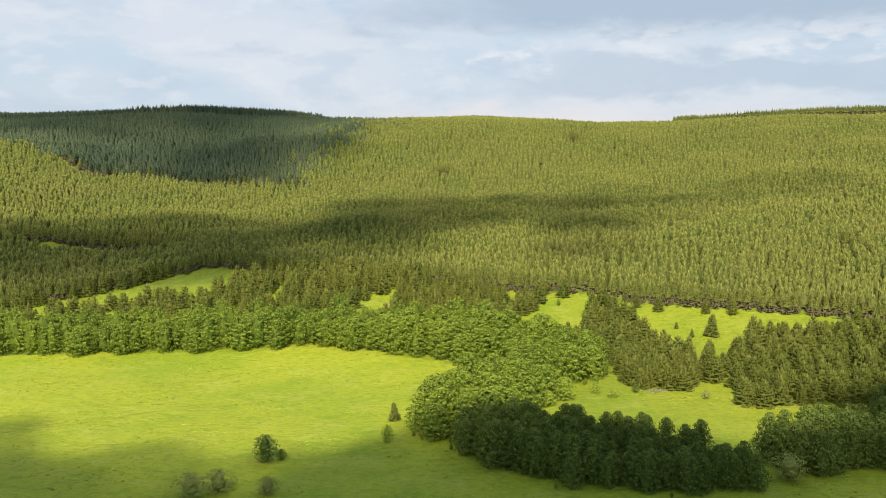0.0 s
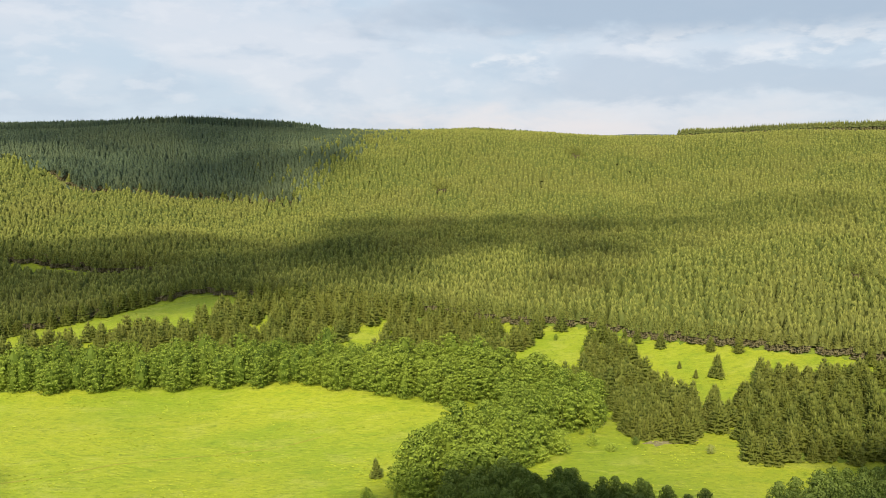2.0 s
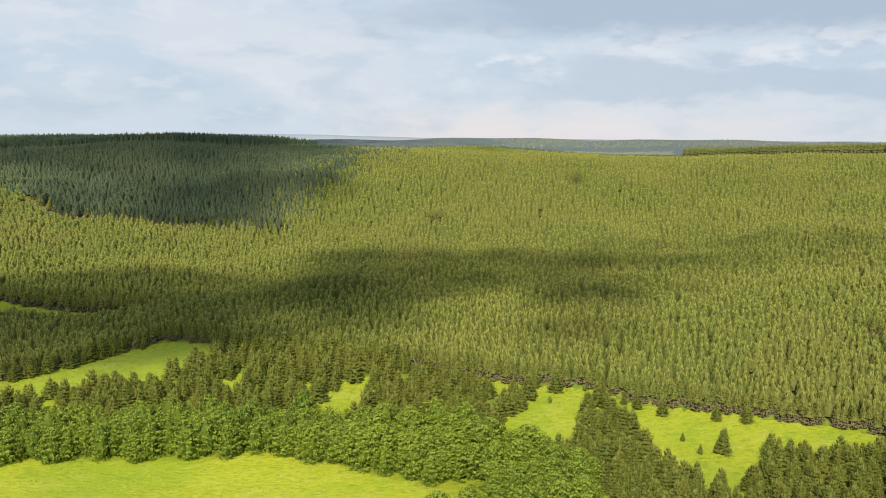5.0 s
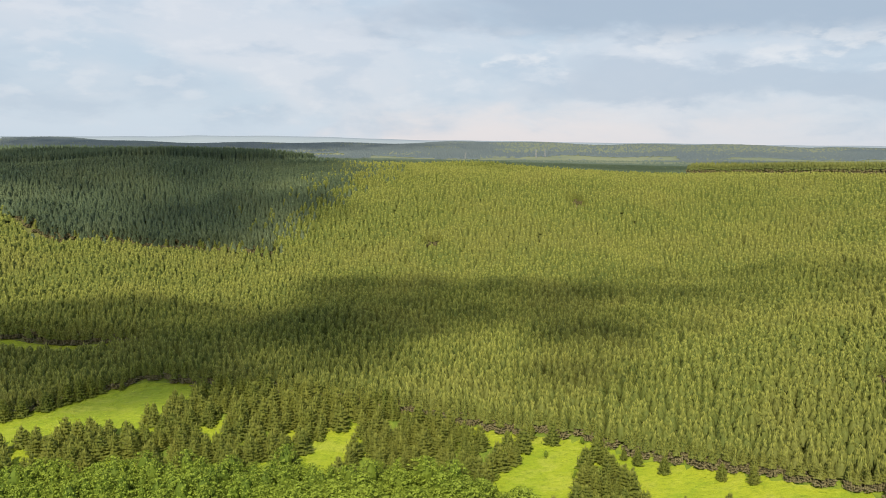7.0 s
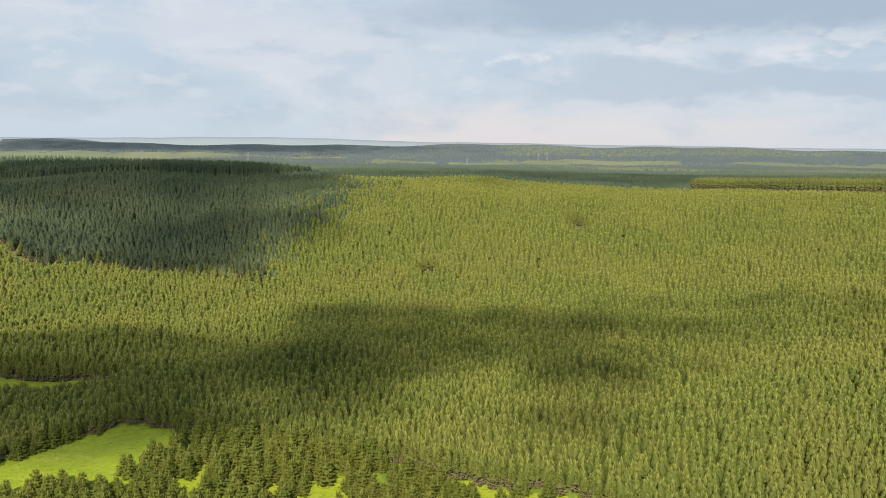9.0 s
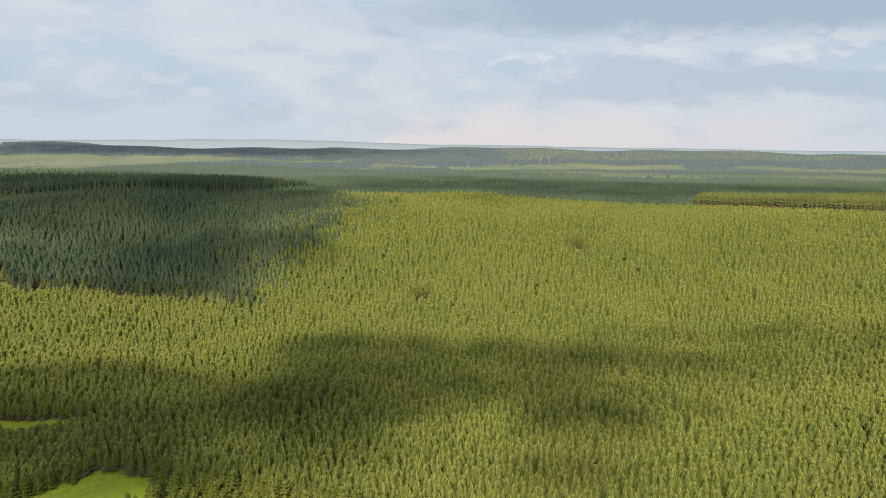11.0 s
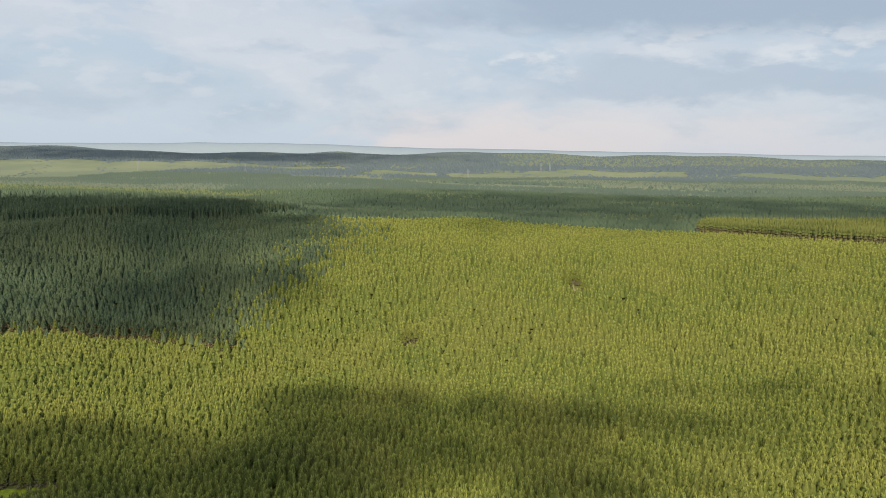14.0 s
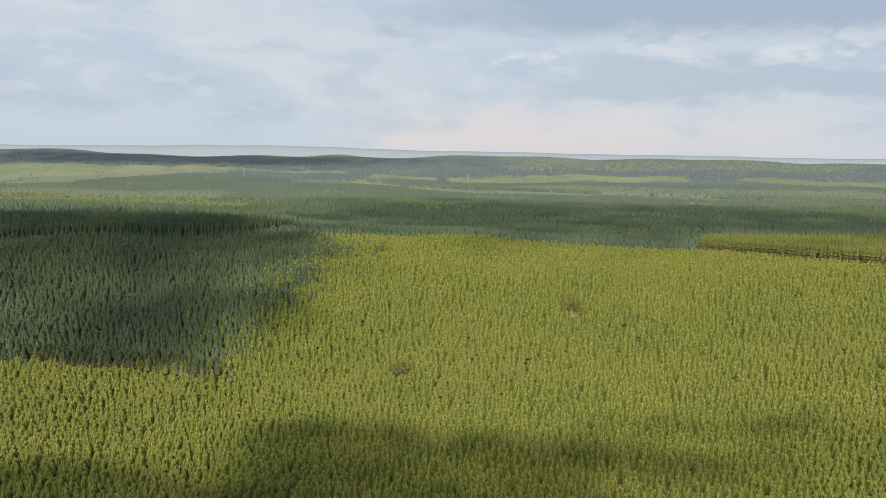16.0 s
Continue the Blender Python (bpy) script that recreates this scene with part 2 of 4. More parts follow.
def bark(name, dark, light):
    mat, n, bsdf, out = principled(name, 0.9)
    grain = n.noise(place(n), 2.5, 5.0, 0.65)
    n.link(n.mix(n.span(grain, 0.35, 0.65), dark, light), bsdf.inputs["Base Color"])
    return mat


def meadow_material(name, gain):
    """Grass in broad and fine tints; gain: scales the whole colour, lower in the clearings."""
    mat, n, bsdf, out = principled(name, 0.85)
    where = place(n)
    stretch = n.add("ShaderNodeMapping")
    stretch.inputs["Scale"].default_value = (0.7, 1.3, 1.0)
    n.link(where, stretch.inputs["Vector"])
    broad = n.noise(where, 0.012, 4.0, 0.55, 0.4)
    swath = n.noise(stretch.outputs[0], 0.09, 5.0, 0.6, 0.6)
    tuft = n.noise(stretch.outputs[0], 0.55, 6.0, 0.72)
    weed = n.noise(where, 0.22, 5.0, 0.68, 0.5)
    col = n.mix(n.span(broad, 0.38, 0.62), (0.215, 0.288, 0.014), (0.285, 0.328, 0.018))
    col = n.mix(n.math("MULTIPLY", n.span(swath, 0.50, 0.68), 0.45), col, (0.33, 0.355, 0.060))
    col = n.mix(n.math("MULTIPLY", n.span(swath, 0.46, 0.32), 0.5), col, (0.165, 0.255, 0.012))
    col = n.mix(n.math("MULTIPLY", n.span(weed, 0.58, 0.72), 0.6), col, (0.115, 0.165, 0.012))
    col = n.mix(n.math("MULTIPLY", n.span(tuft, 0.50, 0.36), 0.55), col, (0.130, 0.190, 0.012))
    col = n.mix(n.math("MULTIPLY", n.span(tuft, 0.54, 0.66), 0.32), col, (0.40, 0.43, 0.070))
    fine = n.noise(stretch.outputs[0], 1.6, 4.0, 0.7)
    col = n.mix(n.math("MULTIPLY", n.span(fine, 0.48, 0.34), 0.45), col, (0.120, 0.180, 0.012))
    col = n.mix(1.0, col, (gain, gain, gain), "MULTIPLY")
    n.link(col, bsdf.inputs["Base Color"])
    bump = n.add("ShaderNodeBump", Strength=0.7, Distance=0.5)
    n.link(n.math("ADD", n.math("MULTIPLY", tuft, 1.6), n.math("MULTIPLY", swath, 1.5)), bump.inputs["Height"])
    n.link(bump.outputs[0], bsdf.inputs["Normal"])
    return mat


def floor_material():
    mat, n, bsdf, out = principled("forest_floor", 0.95)
    where = place(n)
    litter = n.noise(where, 0.5, 6.0, 0.65)
    broad = n.noise(where, 0.02, 3.0)
    col = n.mix(n.span(litter, 0.3, 0.7), (0.075, 0.080, 0.026), (0.120, 0.135, 0.034))
    col = n.mix(n.math("MULTIPLY", n.span(broad, 0.4, 0.7), 0.5), col, (0.085, 0.110, 0.026))
    n.link(col, bsdf.inputs["Base Color"])
    return mat


def plain_cover(name, scale, dark, light):
    mat, n, bsdf, out = principled(name, 0.9)
    where = place(n)
    col = n.mix(n.span(n.noise(where, scale, 6.0, 0.6, 0.4), 0.35, 0.65), dark, light)
    col = n.mix(n.math("MULTIPLY", n.span(n.noise(where, scale * 9, 5.0, 0.7), 0.5, 0.35), 0.5), col, dark)
    n.link(col, bsdf.inputs["Base Color"])
    return mat


def sand_material():
    mat, n, bsdf, out = principled("bare_sand", 0.95)
    g = n.noise(place(n), 0.9, 5.0, 0.6)
    n.link(n.mix(n.span(g, 0.3, 0.7), (0.13, 0.12, 0.055), (0.23, 0.21, 0.12)), bsdf.inputs["Base Color"])
    return mat


MEADOW = meadow_material("meadow_grass", 0.95)
CLEARING_GRASS = meadow_material("clearing_grass", 0.82)
# Far grass is greyed and blued: distance haze put into its colour.
FIELD = plain_cover("hazed_field_grass", 0.004, (0.112, 0.135, 0.084), (0.150, 0.168, 0.100))
UNDERGROWTH = plain_cover("undergrowth", 0.15, (0.085, 0.130, 0.016), (0.160, 0.210, 0.022))
FLOOR = floor_material()
SAND = sand_material()
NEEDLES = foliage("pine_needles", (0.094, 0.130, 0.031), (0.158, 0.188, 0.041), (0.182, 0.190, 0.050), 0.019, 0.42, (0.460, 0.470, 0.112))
NEEDLES_TALL = foliage("old_pine_needles", (0.074, 0.096, 0.027), (0.118, 0.144, 0.037), (0.140, 0.150, 0.042), 0.012, 0.25, (0.230, 0.245, 0.070))
# Spruce, but part of its dark blue is shade put into the needles.
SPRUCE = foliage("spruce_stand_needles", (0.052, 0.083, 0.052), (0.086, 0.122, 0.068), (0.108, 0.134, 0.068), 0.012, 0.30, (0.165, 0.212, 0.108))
# Plateau to horizon: haze put into the needles; the plateau's also darkened for shade.
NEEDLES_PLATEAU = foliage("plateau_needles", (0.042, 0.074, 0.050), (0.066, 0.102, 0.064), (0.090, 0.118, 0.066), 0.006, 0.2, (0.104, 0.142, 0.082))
NEEDLES_MIDDLE = foliage("hazed_middle_needles", (0.055, 0.084, 0.072), (0.078, 0.110, 0.088), (0.112, 0.140, 0.098), 0.004, 0.15, (0.100, 0.134, 0.102))
NEEDLES_FAR = foliage("hazed_far_needles", (0.088, 0.118, 0.138), (0.104, 0.134, 0.152), (0.128, 0.156, 0.158), 0.003, 0.15, (0.084, 0.110, 0.118))
# Young growth, made paler for sunlight on the plateau put into the colour.
NEEDLES_YOUNG = foliage("young_lit_needles", (0.090, 0.120, 0.055), (0.128, 0.156, 0.066), (0.145, 0.160, 0.072), 0.008, 0.22, (0.175, 0.20, 0.088))
# Pale far stands, greyed and blued for haze as well.
NEEDLES_PALE = foliage("hazed_pale_needles", (0.110, 0.138, 0.104), (0.138, 0.164, 0.118), (0.160, 0.178, 0.126), 0.004, 0.15, (0.145, 0.172, 0.120))
NEEDLES_NEAR = foliage("young_pine_needles", (0.098, 0.134, 0.026), (0.164, 0.194, 0.033), (0.190, 0.204, 0.040), 0.03, 0.42, (0.300, 0.318, 0.072))
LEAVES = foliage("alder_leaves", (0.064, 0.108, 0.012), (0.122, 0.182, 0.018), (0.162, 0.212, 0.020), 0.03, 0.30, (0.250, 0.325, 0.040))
# Darker copy of the alder leaves: shade on row and thicket, reused for bushes.
LEAVES_DARK = foliage("shade_darkened_leaves", (0.052, 0.090, 0.014), (0.090, 0.140, 0.022), (0.108, 0.152, 0.022), 0.03, 0.30, (0.170, 0.225, 0.045))
LEAVES_PALE = foliage("pale_shrub_leaves", (0.150, 0.215, 0.022), (0.225, 0.300, 0.034), (0.230, 0.290, 0.034), 0.05, 0.3, (0.34, 0.42, 0.06))
WILLOW = foliage("willow_leaves", (0.170, 0.205, 0.045), (0.280, 0.310, 0.090), (0.260, 0.285, 0.075), 0.2, 0.3)
TUSSOCK = foliage("tussock_grass", (0.200, 0.280, 0.016), (0.400, 0.440, 0.050), (0.340, 0.380, 0.035), 0.05, 0.3)
PINE_BARK = bark("pine_bark", (0.060, 0.050, 0.040), (0.150, 0.124, 0.092))
DEAD_TWIGS = bark("dead_pine_twigs", (0.120, 0.108, 0.056), (0.220, 0.196, 0.104))
ALDER_BARK = bark("alder_bark", (0.10, 0.09, 0.075), (0.30, 0.28, 0.25))


# ---- mesh tools ----
def mesh_of(name, verts, tris, mats, which=None, tint=None, shoot_light=None):
    """A mesh from arrays of corners and triangles."""
    me = bpy.data.meshes.new(name)
    verts, tris = np.asarray(verts, np.float32), np.asarray(tris, np.int32)
    me.vertices.add(len(verts))
    me.vertices.foreach_set("co", verts.ravel())
    me.loops.add(tris.size)
    me.loops.foreach_set("vertex_index", tris.ravel())
    me.polygons.add(len(tris))
    me.polygons.foreach_set("loop_start", np.arange(0, tris.size, 3, dtype=np.int32))
    if which is not None:
        me.polygons.foreach_set("material_index", np.asarray(which, np.int32))
    for m in mats:
        me.materials.append(m)
    if tint is not None:
        me.attributes.new("tint", "FLOAT", "POINT").data.foreach_set("value", np.asarray(tint, np.float32))
    if shoot_light is not None:
        me.attributes.new("shoot_light", "FLOAT", "POINT").data.foreach_set("value", np.asarray(shoot_light, np.float32))
    me.update(calc_edges=True)
    return me


class Shape:
    """Collects corners and triangles with a material number each."""

    def __init__(self):
        self.v, self.f, self.m = [], [], []

    def fan(self, top, ring, m=0):
        k = len(self.v)
        self.v.append(top)
        self.v.extend(ring)
        for i in range(len(ring)):
            self.f.append((k, k + 1 + i, k + 1 + (i + 1) % len(ring)))
            self.m.append(m)

    def tri(self, a, b, c, m=0):
        k = len(self.v)
        self.v.extend((a, b, c))
        self.f.append((k, k + 1, k + 2))
        self.m.append(m)

    def quad(self, a, b, c, d, m=0):
        k = len(self.v)
        self.v.extend((a, b, c, d))
        self.f.extend(((k, k + 1, k + 2), (k, k + 2, k + 3)))
        self.m.extend((m, m))

    def tube(self, points, radii, sides, m=0):
        rings = []
        for (x, y, z), r in zip(points, radii):
            k = len(self.v)
            self.v.extend((x + r * math.cos(2 * math.pi * i / sides), y + r * math.sin(2 * math.pi * i / sides), z) for i in range(sides))
            rings.append(k)
        for a, b in zip(rings, rings[1:]):
            for i in range(sides):
                j = (i + 1) % sides
                self.f.extend(((a + i, a + j, b + j), (a + i, b + j, b + i)))
                self.m.extend((m, m))

    def arrays(self):
        return np.array(self.v, float), np.array(self.f, int), np.array(self.m, int)


def small_pine(rng, spikes, tiers):
    """A far conifer one unit high and wide: ragged tiers of boughs under a pale leader."""
    s = Shape()
    shoot_light = []
    for base, top, r in tiers:
        r *= rng.uniform(0.88, 1.12)
        turn = rng.uniform(0, 6.28)
        ring = []
        for k in range(spikes * 2):
            a = turn + math.pi * k / spikes + rng.uniform(-0.2, 0.2)
            out = k % 2 == 0
            rr = r * (rng.uniform(0.85, 1.25) if out else rng.uniform(0.42, 0.62))
            ring.append((rr * math.cos(a), rr * math.sin(a), base + (rng.uniform(0.02, 0.09) if out else rng.uniform(-0.04, 0.02))))
        s.fan((rng.uniform(-0.03, 0.03), rng.uniform(-0.03, 0.03), top), ring)
        shoot_light.append(0.6 if top < 0.99 else 1.0)
        shoot_light.extend(0.55 if k % 2 == 0 else 0.15 for k in range(spikes * 2))
    v, f, m = s.arrays()
    return v, f, m, np.array(shoot_light)


def plantation_pine(rng, sides, levels, boughs):
    """A pine one unit high and wide, as it stands in the closed plantation: a dense rounded crown
    clad in rising sprays with pale tips, under a short leader."""
    s = Shape()
    shoot_light = []
    turn = rng.uniform(0, 6.28)
    rings = []
    for z, r in ((0.14, 0.47), (0.56, 0.27)):
        rings.append(len(s.v))
        for k in range(sides):
            a = turn + 6.283 * (k + 0.5 * len(rings)) / sides
            rr = r * rng.uniform(0.80, 1.12)
            s.v.append((rr * math.cos(a), rr * math.sin(a), z + rng.uniform(-0.04, 0.04)))
            # dark inner crown: shade between the trees put into the tint
            shoot_light.append(0.12 * z)
    a, b = rings
    for k in range(sides):
        j = (k + 1) % sides
        s.f.extend(((a + k, a + j, b + k), (a + j, b + j, b + k)))
        s.m.extend((0, 0))
    s.v.append((rng.uniform(-0.02, 0.02), rng.uniform(-0.02, 0.02), 0.88))
    shoot_light.append(0.6)
    for k in range(sides):
        s.f.append((b + k, b + (k + 1) % sides, len(s.v) - 1))
        s.m.append(0)
    for i in range(levels):
        z0 = 0.30 + 0.52 * i / max(1, levels - 1)
        r0 = 0.50 * (1 - z0) ** 0.82 + 0.015
        n = boughs - (i * boughs) // (2 * levels)
        turn = rng.uniform(0, 6.28)
        for k in range(n):
            a = turn + 6.283 * k / n + rng.uniform(-0.3, 0.3)
            c, d = math.cos(a), math.sin(a)
            r, z, w = r0 * rng.uniform(0.85, 1.1), z0 + rng.uniform(-0.05, 0.05), rng.uniform(0.07, 0.12)
            tip, twist = r * rng.uniform(0.75, 1.25), rng.uniform(-0.08, 0.08)
            s.tri((r * c - w * d, r * d + w * c, z - 0.05), (r * c + w * d, r * d - w * c, z - 0.05 + twist), (tip * c - twist * d, tip * d + twist * c, z + rng.uniform(0.10, 0.19)))
            # pale new tips, dimmed lower down to paint in shade between trees
            shoot_light.extend((0.2 * z0, 0.2 * z0, min(1.0, 0.1 + 1.05 * z0)))
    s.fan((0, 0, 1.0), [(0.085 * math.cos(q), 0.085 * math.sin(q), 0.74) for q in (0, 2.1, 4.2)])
    shoot_light.extend((1.0, 0.6, 0.6, 0.6))
    v, f, m = s.arrays()
    return v, f, m, np.array(shoot_light)


def pine_arrays(rng, whorls=10, boughs=8, bare=0.0):
    """A young pine one unit high and wide: whorls of boughs, drooping and then rising to pale tips, round a slim core;
    bare: the share of its height where the boughs are dead."""
    s = Shape()
    shoot_light = []
    for top, base, r in ((0.60 + 0.3 * bare, 0.03 + bare, 0.30), (0.92, 0.34 + 0.3 * bare, 0.17)):
        s.fan((0, 0, top), [(r * math.cos(q), r * math.sin(q), base) for q in (0, 1.05, 2.1, 3.14, 4.2, 5.25)])
        shoot_light.extend([0.3] + [0.05] * 6)
    for i in range(whorls):
        f = i / whorls
        z0 = 0.04 + 0.84 * f
        r0 = 0.53 * (1 - f) ** 0.74 + 0.02
        n = max(5, round(boughs * (1 - 0.35 * f)))
        turn = rng.uniform(0, 6.28)
        dead = 2 if z0 < bare else 0
        for k in range(n):
            a = turn + 6.283 * k / n + rng.uniform(-0.25, 0.25)
            c, d = math.cos(a), math.sin(a)
            r = r0 * rng.uniform(0.72, 1.15)
            z = z0 + rng.uniform(-0.025, 0.025)
            w = 0.03 + 0.19 * r
            s.quad((0.1 * r * c, 0.1 * r * d, z + 0.02), (0.68 * r * c - w * d, 0.68 * r * d + w * c, z), (r * c, r * d, z + 0.05), (0.68 * r * c + w * d, 0.68 * r * d - w * c, z), dead)
            shoot_light.extend((0.0, 0.35, 0.8, 0.35))
            for t in range(3):
                b = a + rng.normal(0, 0.35)
                e = r * rng.uniform(0.55, 0.95)
                px, py, w2, h = e * math.cos(b), e * math.sin(b), rng.uniform(0.026, 0.050), rng.uniform(0.08, 0.15)
                s.tri((px - w2 * d, py + w2 * c, z), (px + w2 * d, py - w2 * c, z), (px + 0.04 * c, py + 0.04 * d, z + h), dead)
                shoot_light.extend((0.2, 0.2, 1.0))
    s.fan((0, 0, 1.0), [(0.05 * math.cos(q), 0.05 * math.sin(q), 0.84) for q in (0, 2.1, 4.2)])
    shoot_light.extend((1.0, 0.4, 0.4, 0.4))
    if bare:
        s.fan((0, 0, 0.6), [(0.025 * math.cos(q), 0.025 * math.sin(q), -0.06) for q in (0, 2.1, 4.2)], 1)
        shoot_light.extend([0.0] * 4)
    v, f, m = s.arrays()
    return v, f, m, np.array(shoot_light)


def stand_of(name, shapes, x, y, high, wide, mats, rng, sink=0.15, kind=None):
    """One mesh of many trees, each a shape turned, leaned and sized on its own."""
    vs, fs, ms, ts, hs, start = [], [], [], [], [], 0
    if kind is None:
        kind = rng.integers(0, len(shapes), len(x))
    z = ground_height(x, y) - sink
    for k, (v, f, m, shoot_light) in enumerate(shapes):
        pick = np.nonzero(kind == k)[0]
        if not len(pick):
            continue
        n = len(pick)
        a = rng.uniform(0, 2 * math.pi, n)[:, None]
        lean = rng.normal(0, 0.025, (n, 2))
        w, h = wide[pick][:, None], high[pick][:, None]
        px = (v[:, 0] * np.cos(a) - v[:, 1] * np.sin(a)) * w
        py = (v[:, 0] * np.sin(a) + v[:, 1] * np.cos(a)) * w
        pz = v[:, 2] * h
        co = np.stack([x[pick][:, None] + px + lean[:, :1] * pz, y[pick][:, None] + py + lean[:, 1:] * pz, z[pick][:, None] + pz], -1)
        vs.append(co.reshape(-1, 3))
        fs.append((f[None] + (start + np.arange(n) * len(v))[:, None, None]).reshape(-1, 3))
        ms.append(np.tile(m, n))
        ts.append(np.repeat(rng.uniform(0, 1, n), len(v)))
        hs.append(np.tile(shoot_light, n))
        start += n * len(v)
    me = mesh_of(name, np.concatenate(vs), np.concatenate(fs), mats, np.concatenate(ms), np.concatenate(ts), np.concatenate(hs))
    me.polygons.foreach_set("use_smooth", np.ones(len(me.polygons), bool))
    return me


def scatter(rng, x0, x1, y0, y1, step, turn=0.0, jitter=0.33):
    """Jittered rows of points that cover a box."""
    r = math.hypot(x1 - x0, y1 - y0) / 2
    g = np.arange(-r, r, step)
    u, v = np.meshgrid(g, g)
    u[1::2] += step / 2
    u = (u + rng.uniform(-jitter, jitter, u.shape) * step).ravel()
    v = (v + rng.uniform(-jitter, jitter, v.shape) * step).ravel()
    c, s = math.cos(radians(turn)), math.sin(radians(turn))
    x, y = (x0 + x1) / 2 + u * c - v * s, (y0 + y1) / 2 + u * s + v * c
    keep = (x > x0) & (x < x1) & (y > y0) & (y < y1)
    return x[keep], y[keep]


def within_view(x, y, margin=40):
    """The part of the land that the flight looks over."""
    return np.abs(x - 0.04 * y) < 0.545 * y + margin


# ---- ground: one sheet to the horizon ----
def build_ground():
    def steps(*spans):
        out = []
        for a, b, n in spans:
            out.extend(np.linspace(a, b, n, endpoint=False))
        return np.array(out + [spans[-1][1]])

    xs = steps((-6500, -1900, 14), (-1900, -300, 80), (-300, 300, 150), (300, 1900, 80), (1900, 6500, 14))
    ys = steps((-2600, -200, 20), (-200, 170, 30), (170, 470, 100), (470, 1000, 60), (1000, 2000, 46), (2000, 3200, 70), (3200, 4700, 26), (4700, 6500, 4))
    gx, gy = np.meshgrid(xs, ys)
    gz = ground_height(gx, gy)
    nx, ny = len(xs), len(ys)
    verts = np.stack([gx, gy, gz], -1).reshape(-1, 3)
    i, j = np.meshgrid(np.arange(nx - 1), np.arange(ny - 1))
    a = (j * nx + i).ravel()
    tris = np.stack([np.stack([a, a + 1, a + nx + 1], -1), np.stack([a, a + nx + 1, a + nx], -1)], 1).reshape(-1, 3)
    c = verts[tris].mean(1)
    x, y = c[:, 0], c[:, 1]
    wood = (y > edge_line(x) + 3) & ~oval(x, y, -203, 506, 55, 10, 1) & ~((y > 1000) & far_field(x, y))
    brush = np.ones(len(x), bool)
    for dx, dy in ((0, -4), (0, 4), (-4, 0), (4, 0)):
        a, b = x + dx, y + dy
        brush &= woodland(a, b) | inside(ALDER_BAND, a, b) | inside(ALDER_CURVE, a, b) | inside(ALDER_ROW, a, b) | inside(ALDER_EAST, a, b)
    brush |= (y > edge_line(x) + 2) & (y < edge_line(x) + 7)
    sand = oval(x, y, 112, 729, 6, 10, 8) | oval(x, y, 77, 288, 9, 2.0, 4)
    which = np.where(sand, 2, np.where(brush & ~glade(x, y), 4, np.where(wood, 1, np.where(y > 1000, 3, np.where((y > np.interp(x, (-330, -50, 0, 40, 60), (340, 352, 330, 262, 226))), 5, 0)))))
    me = mesh_of("ground", verts, tris, (MEADOW, FLOOR, SAND, FIELD, UNDERGROWTH, CLEARING_GRASS), which)
    me.polygons.foreach_set("use_smooth", np.ones(len(tris), bool))
    tagged(new("ground", me), "bright green valley meadow rising to wooded hills", "ground", kind="structure")


build_ground()


def build_path():
    """A faint track of worn grass that crosses the meadow."""
    mat = plain_cover("worn_grass", 0.5, (0.195, 0.215, 0.020), (0.285, 0.285, 0.042))
    way = [(-152, 247), (-131, 255), (-114, 262), (-98, 273), (-81, 279.5), (-65, 285), (-50, 293), (-38, 301)]
    steps = np.linspace(0, len(way) - 1, 90)
    px = np.interp(steps, range(len(way)), [p[0] for p in way]) + 0.5 * np.sin(steps * 2.1)
    py = np.interp(steps, range(len(way)), [p[1] for p in way]) + 0.7 * np.sin(steps * 1.7 + 1)
    dx, dy = np.gradient(px), np.gradient(py)
    size = np.hypot(dx, dy)
    half = 0.36 + 0.2 * np.sin(steps * 5)
    sides = []
    for sign in (-1, 1):
        x, y = px - sign * half * dy / size, py + sign * half * dx / size
        sides.append(np.stack([x, y, ground_height(x, y) + 0.06], -1))
    verts = np.concatenate(sides)
    n = len(steps)
    a = np.arange(n - 1)
    tris = np.concatenate([np.stack([a, a + n + 1, a + 1], -1), np.stack([a, a + n, a + n + 1], -1)])
    tagged(new("path", mesh_of("path", verts, tris, (mat,))), "faint pale track worn into the meadow grass", "path", kind="structure")


build_path()


# ---- the last ridge, distance haze painted into its colour ----
def build_ridge():
    mat, n, bsdf, out = principled("hazed_ridge_forest", 1.0)
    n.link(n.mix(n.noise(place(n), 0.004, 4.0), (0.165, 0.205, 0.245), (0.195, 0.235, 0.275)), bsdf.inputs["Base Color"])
    xs = np.linspace(-3400, 3400, 181)
    crest = np.interp(xs, (-2700, -1650, -1400, -1000, -100, 1230, 2400), (212, 218, 228, 229, 214, 208, 204)) + 1.5 * np.sin(xs / 160) + 0.8 * np.sin(xs / 57 + 1)
    rows = [(4560, -90), (4620, -30), (4670, -10), (4720, 0), (4760, -14), (4790, -90)]
    verts = np.concatenate([np.stack([xs, np.full_like(xs, y), crest + dz], -1) for y, dz in rows])
    m = len(xs)
    a = np.concatenate([np.arange(m - 1) + k * m for k in range(len(rows) - 1)])
    tris = np.concatenate([np.stack([a, a + 1, a + m + 1], -1), np.stack([a, a + m + 1, a + m], -1)])
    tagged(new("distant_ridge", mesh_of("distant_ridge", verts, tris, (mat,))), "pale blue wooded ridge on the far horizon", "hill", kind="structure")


build_ridge()


# ---- the pine plantation on the slope ----
WEST_STAND = [(-143, 1015), (-165, 965), (-192, 918), (-228, 899), (-281, 894), (-311, 884), (-370, 893), (-430, 886), (-700, 850), (-700, 1120), (-330, 1120), (-150, 1110)]
EAST_STAND = [(258, 972), (286, 945), (322, 890), (376, 846), (640, 790), (780, 1080), (336, 1100)]


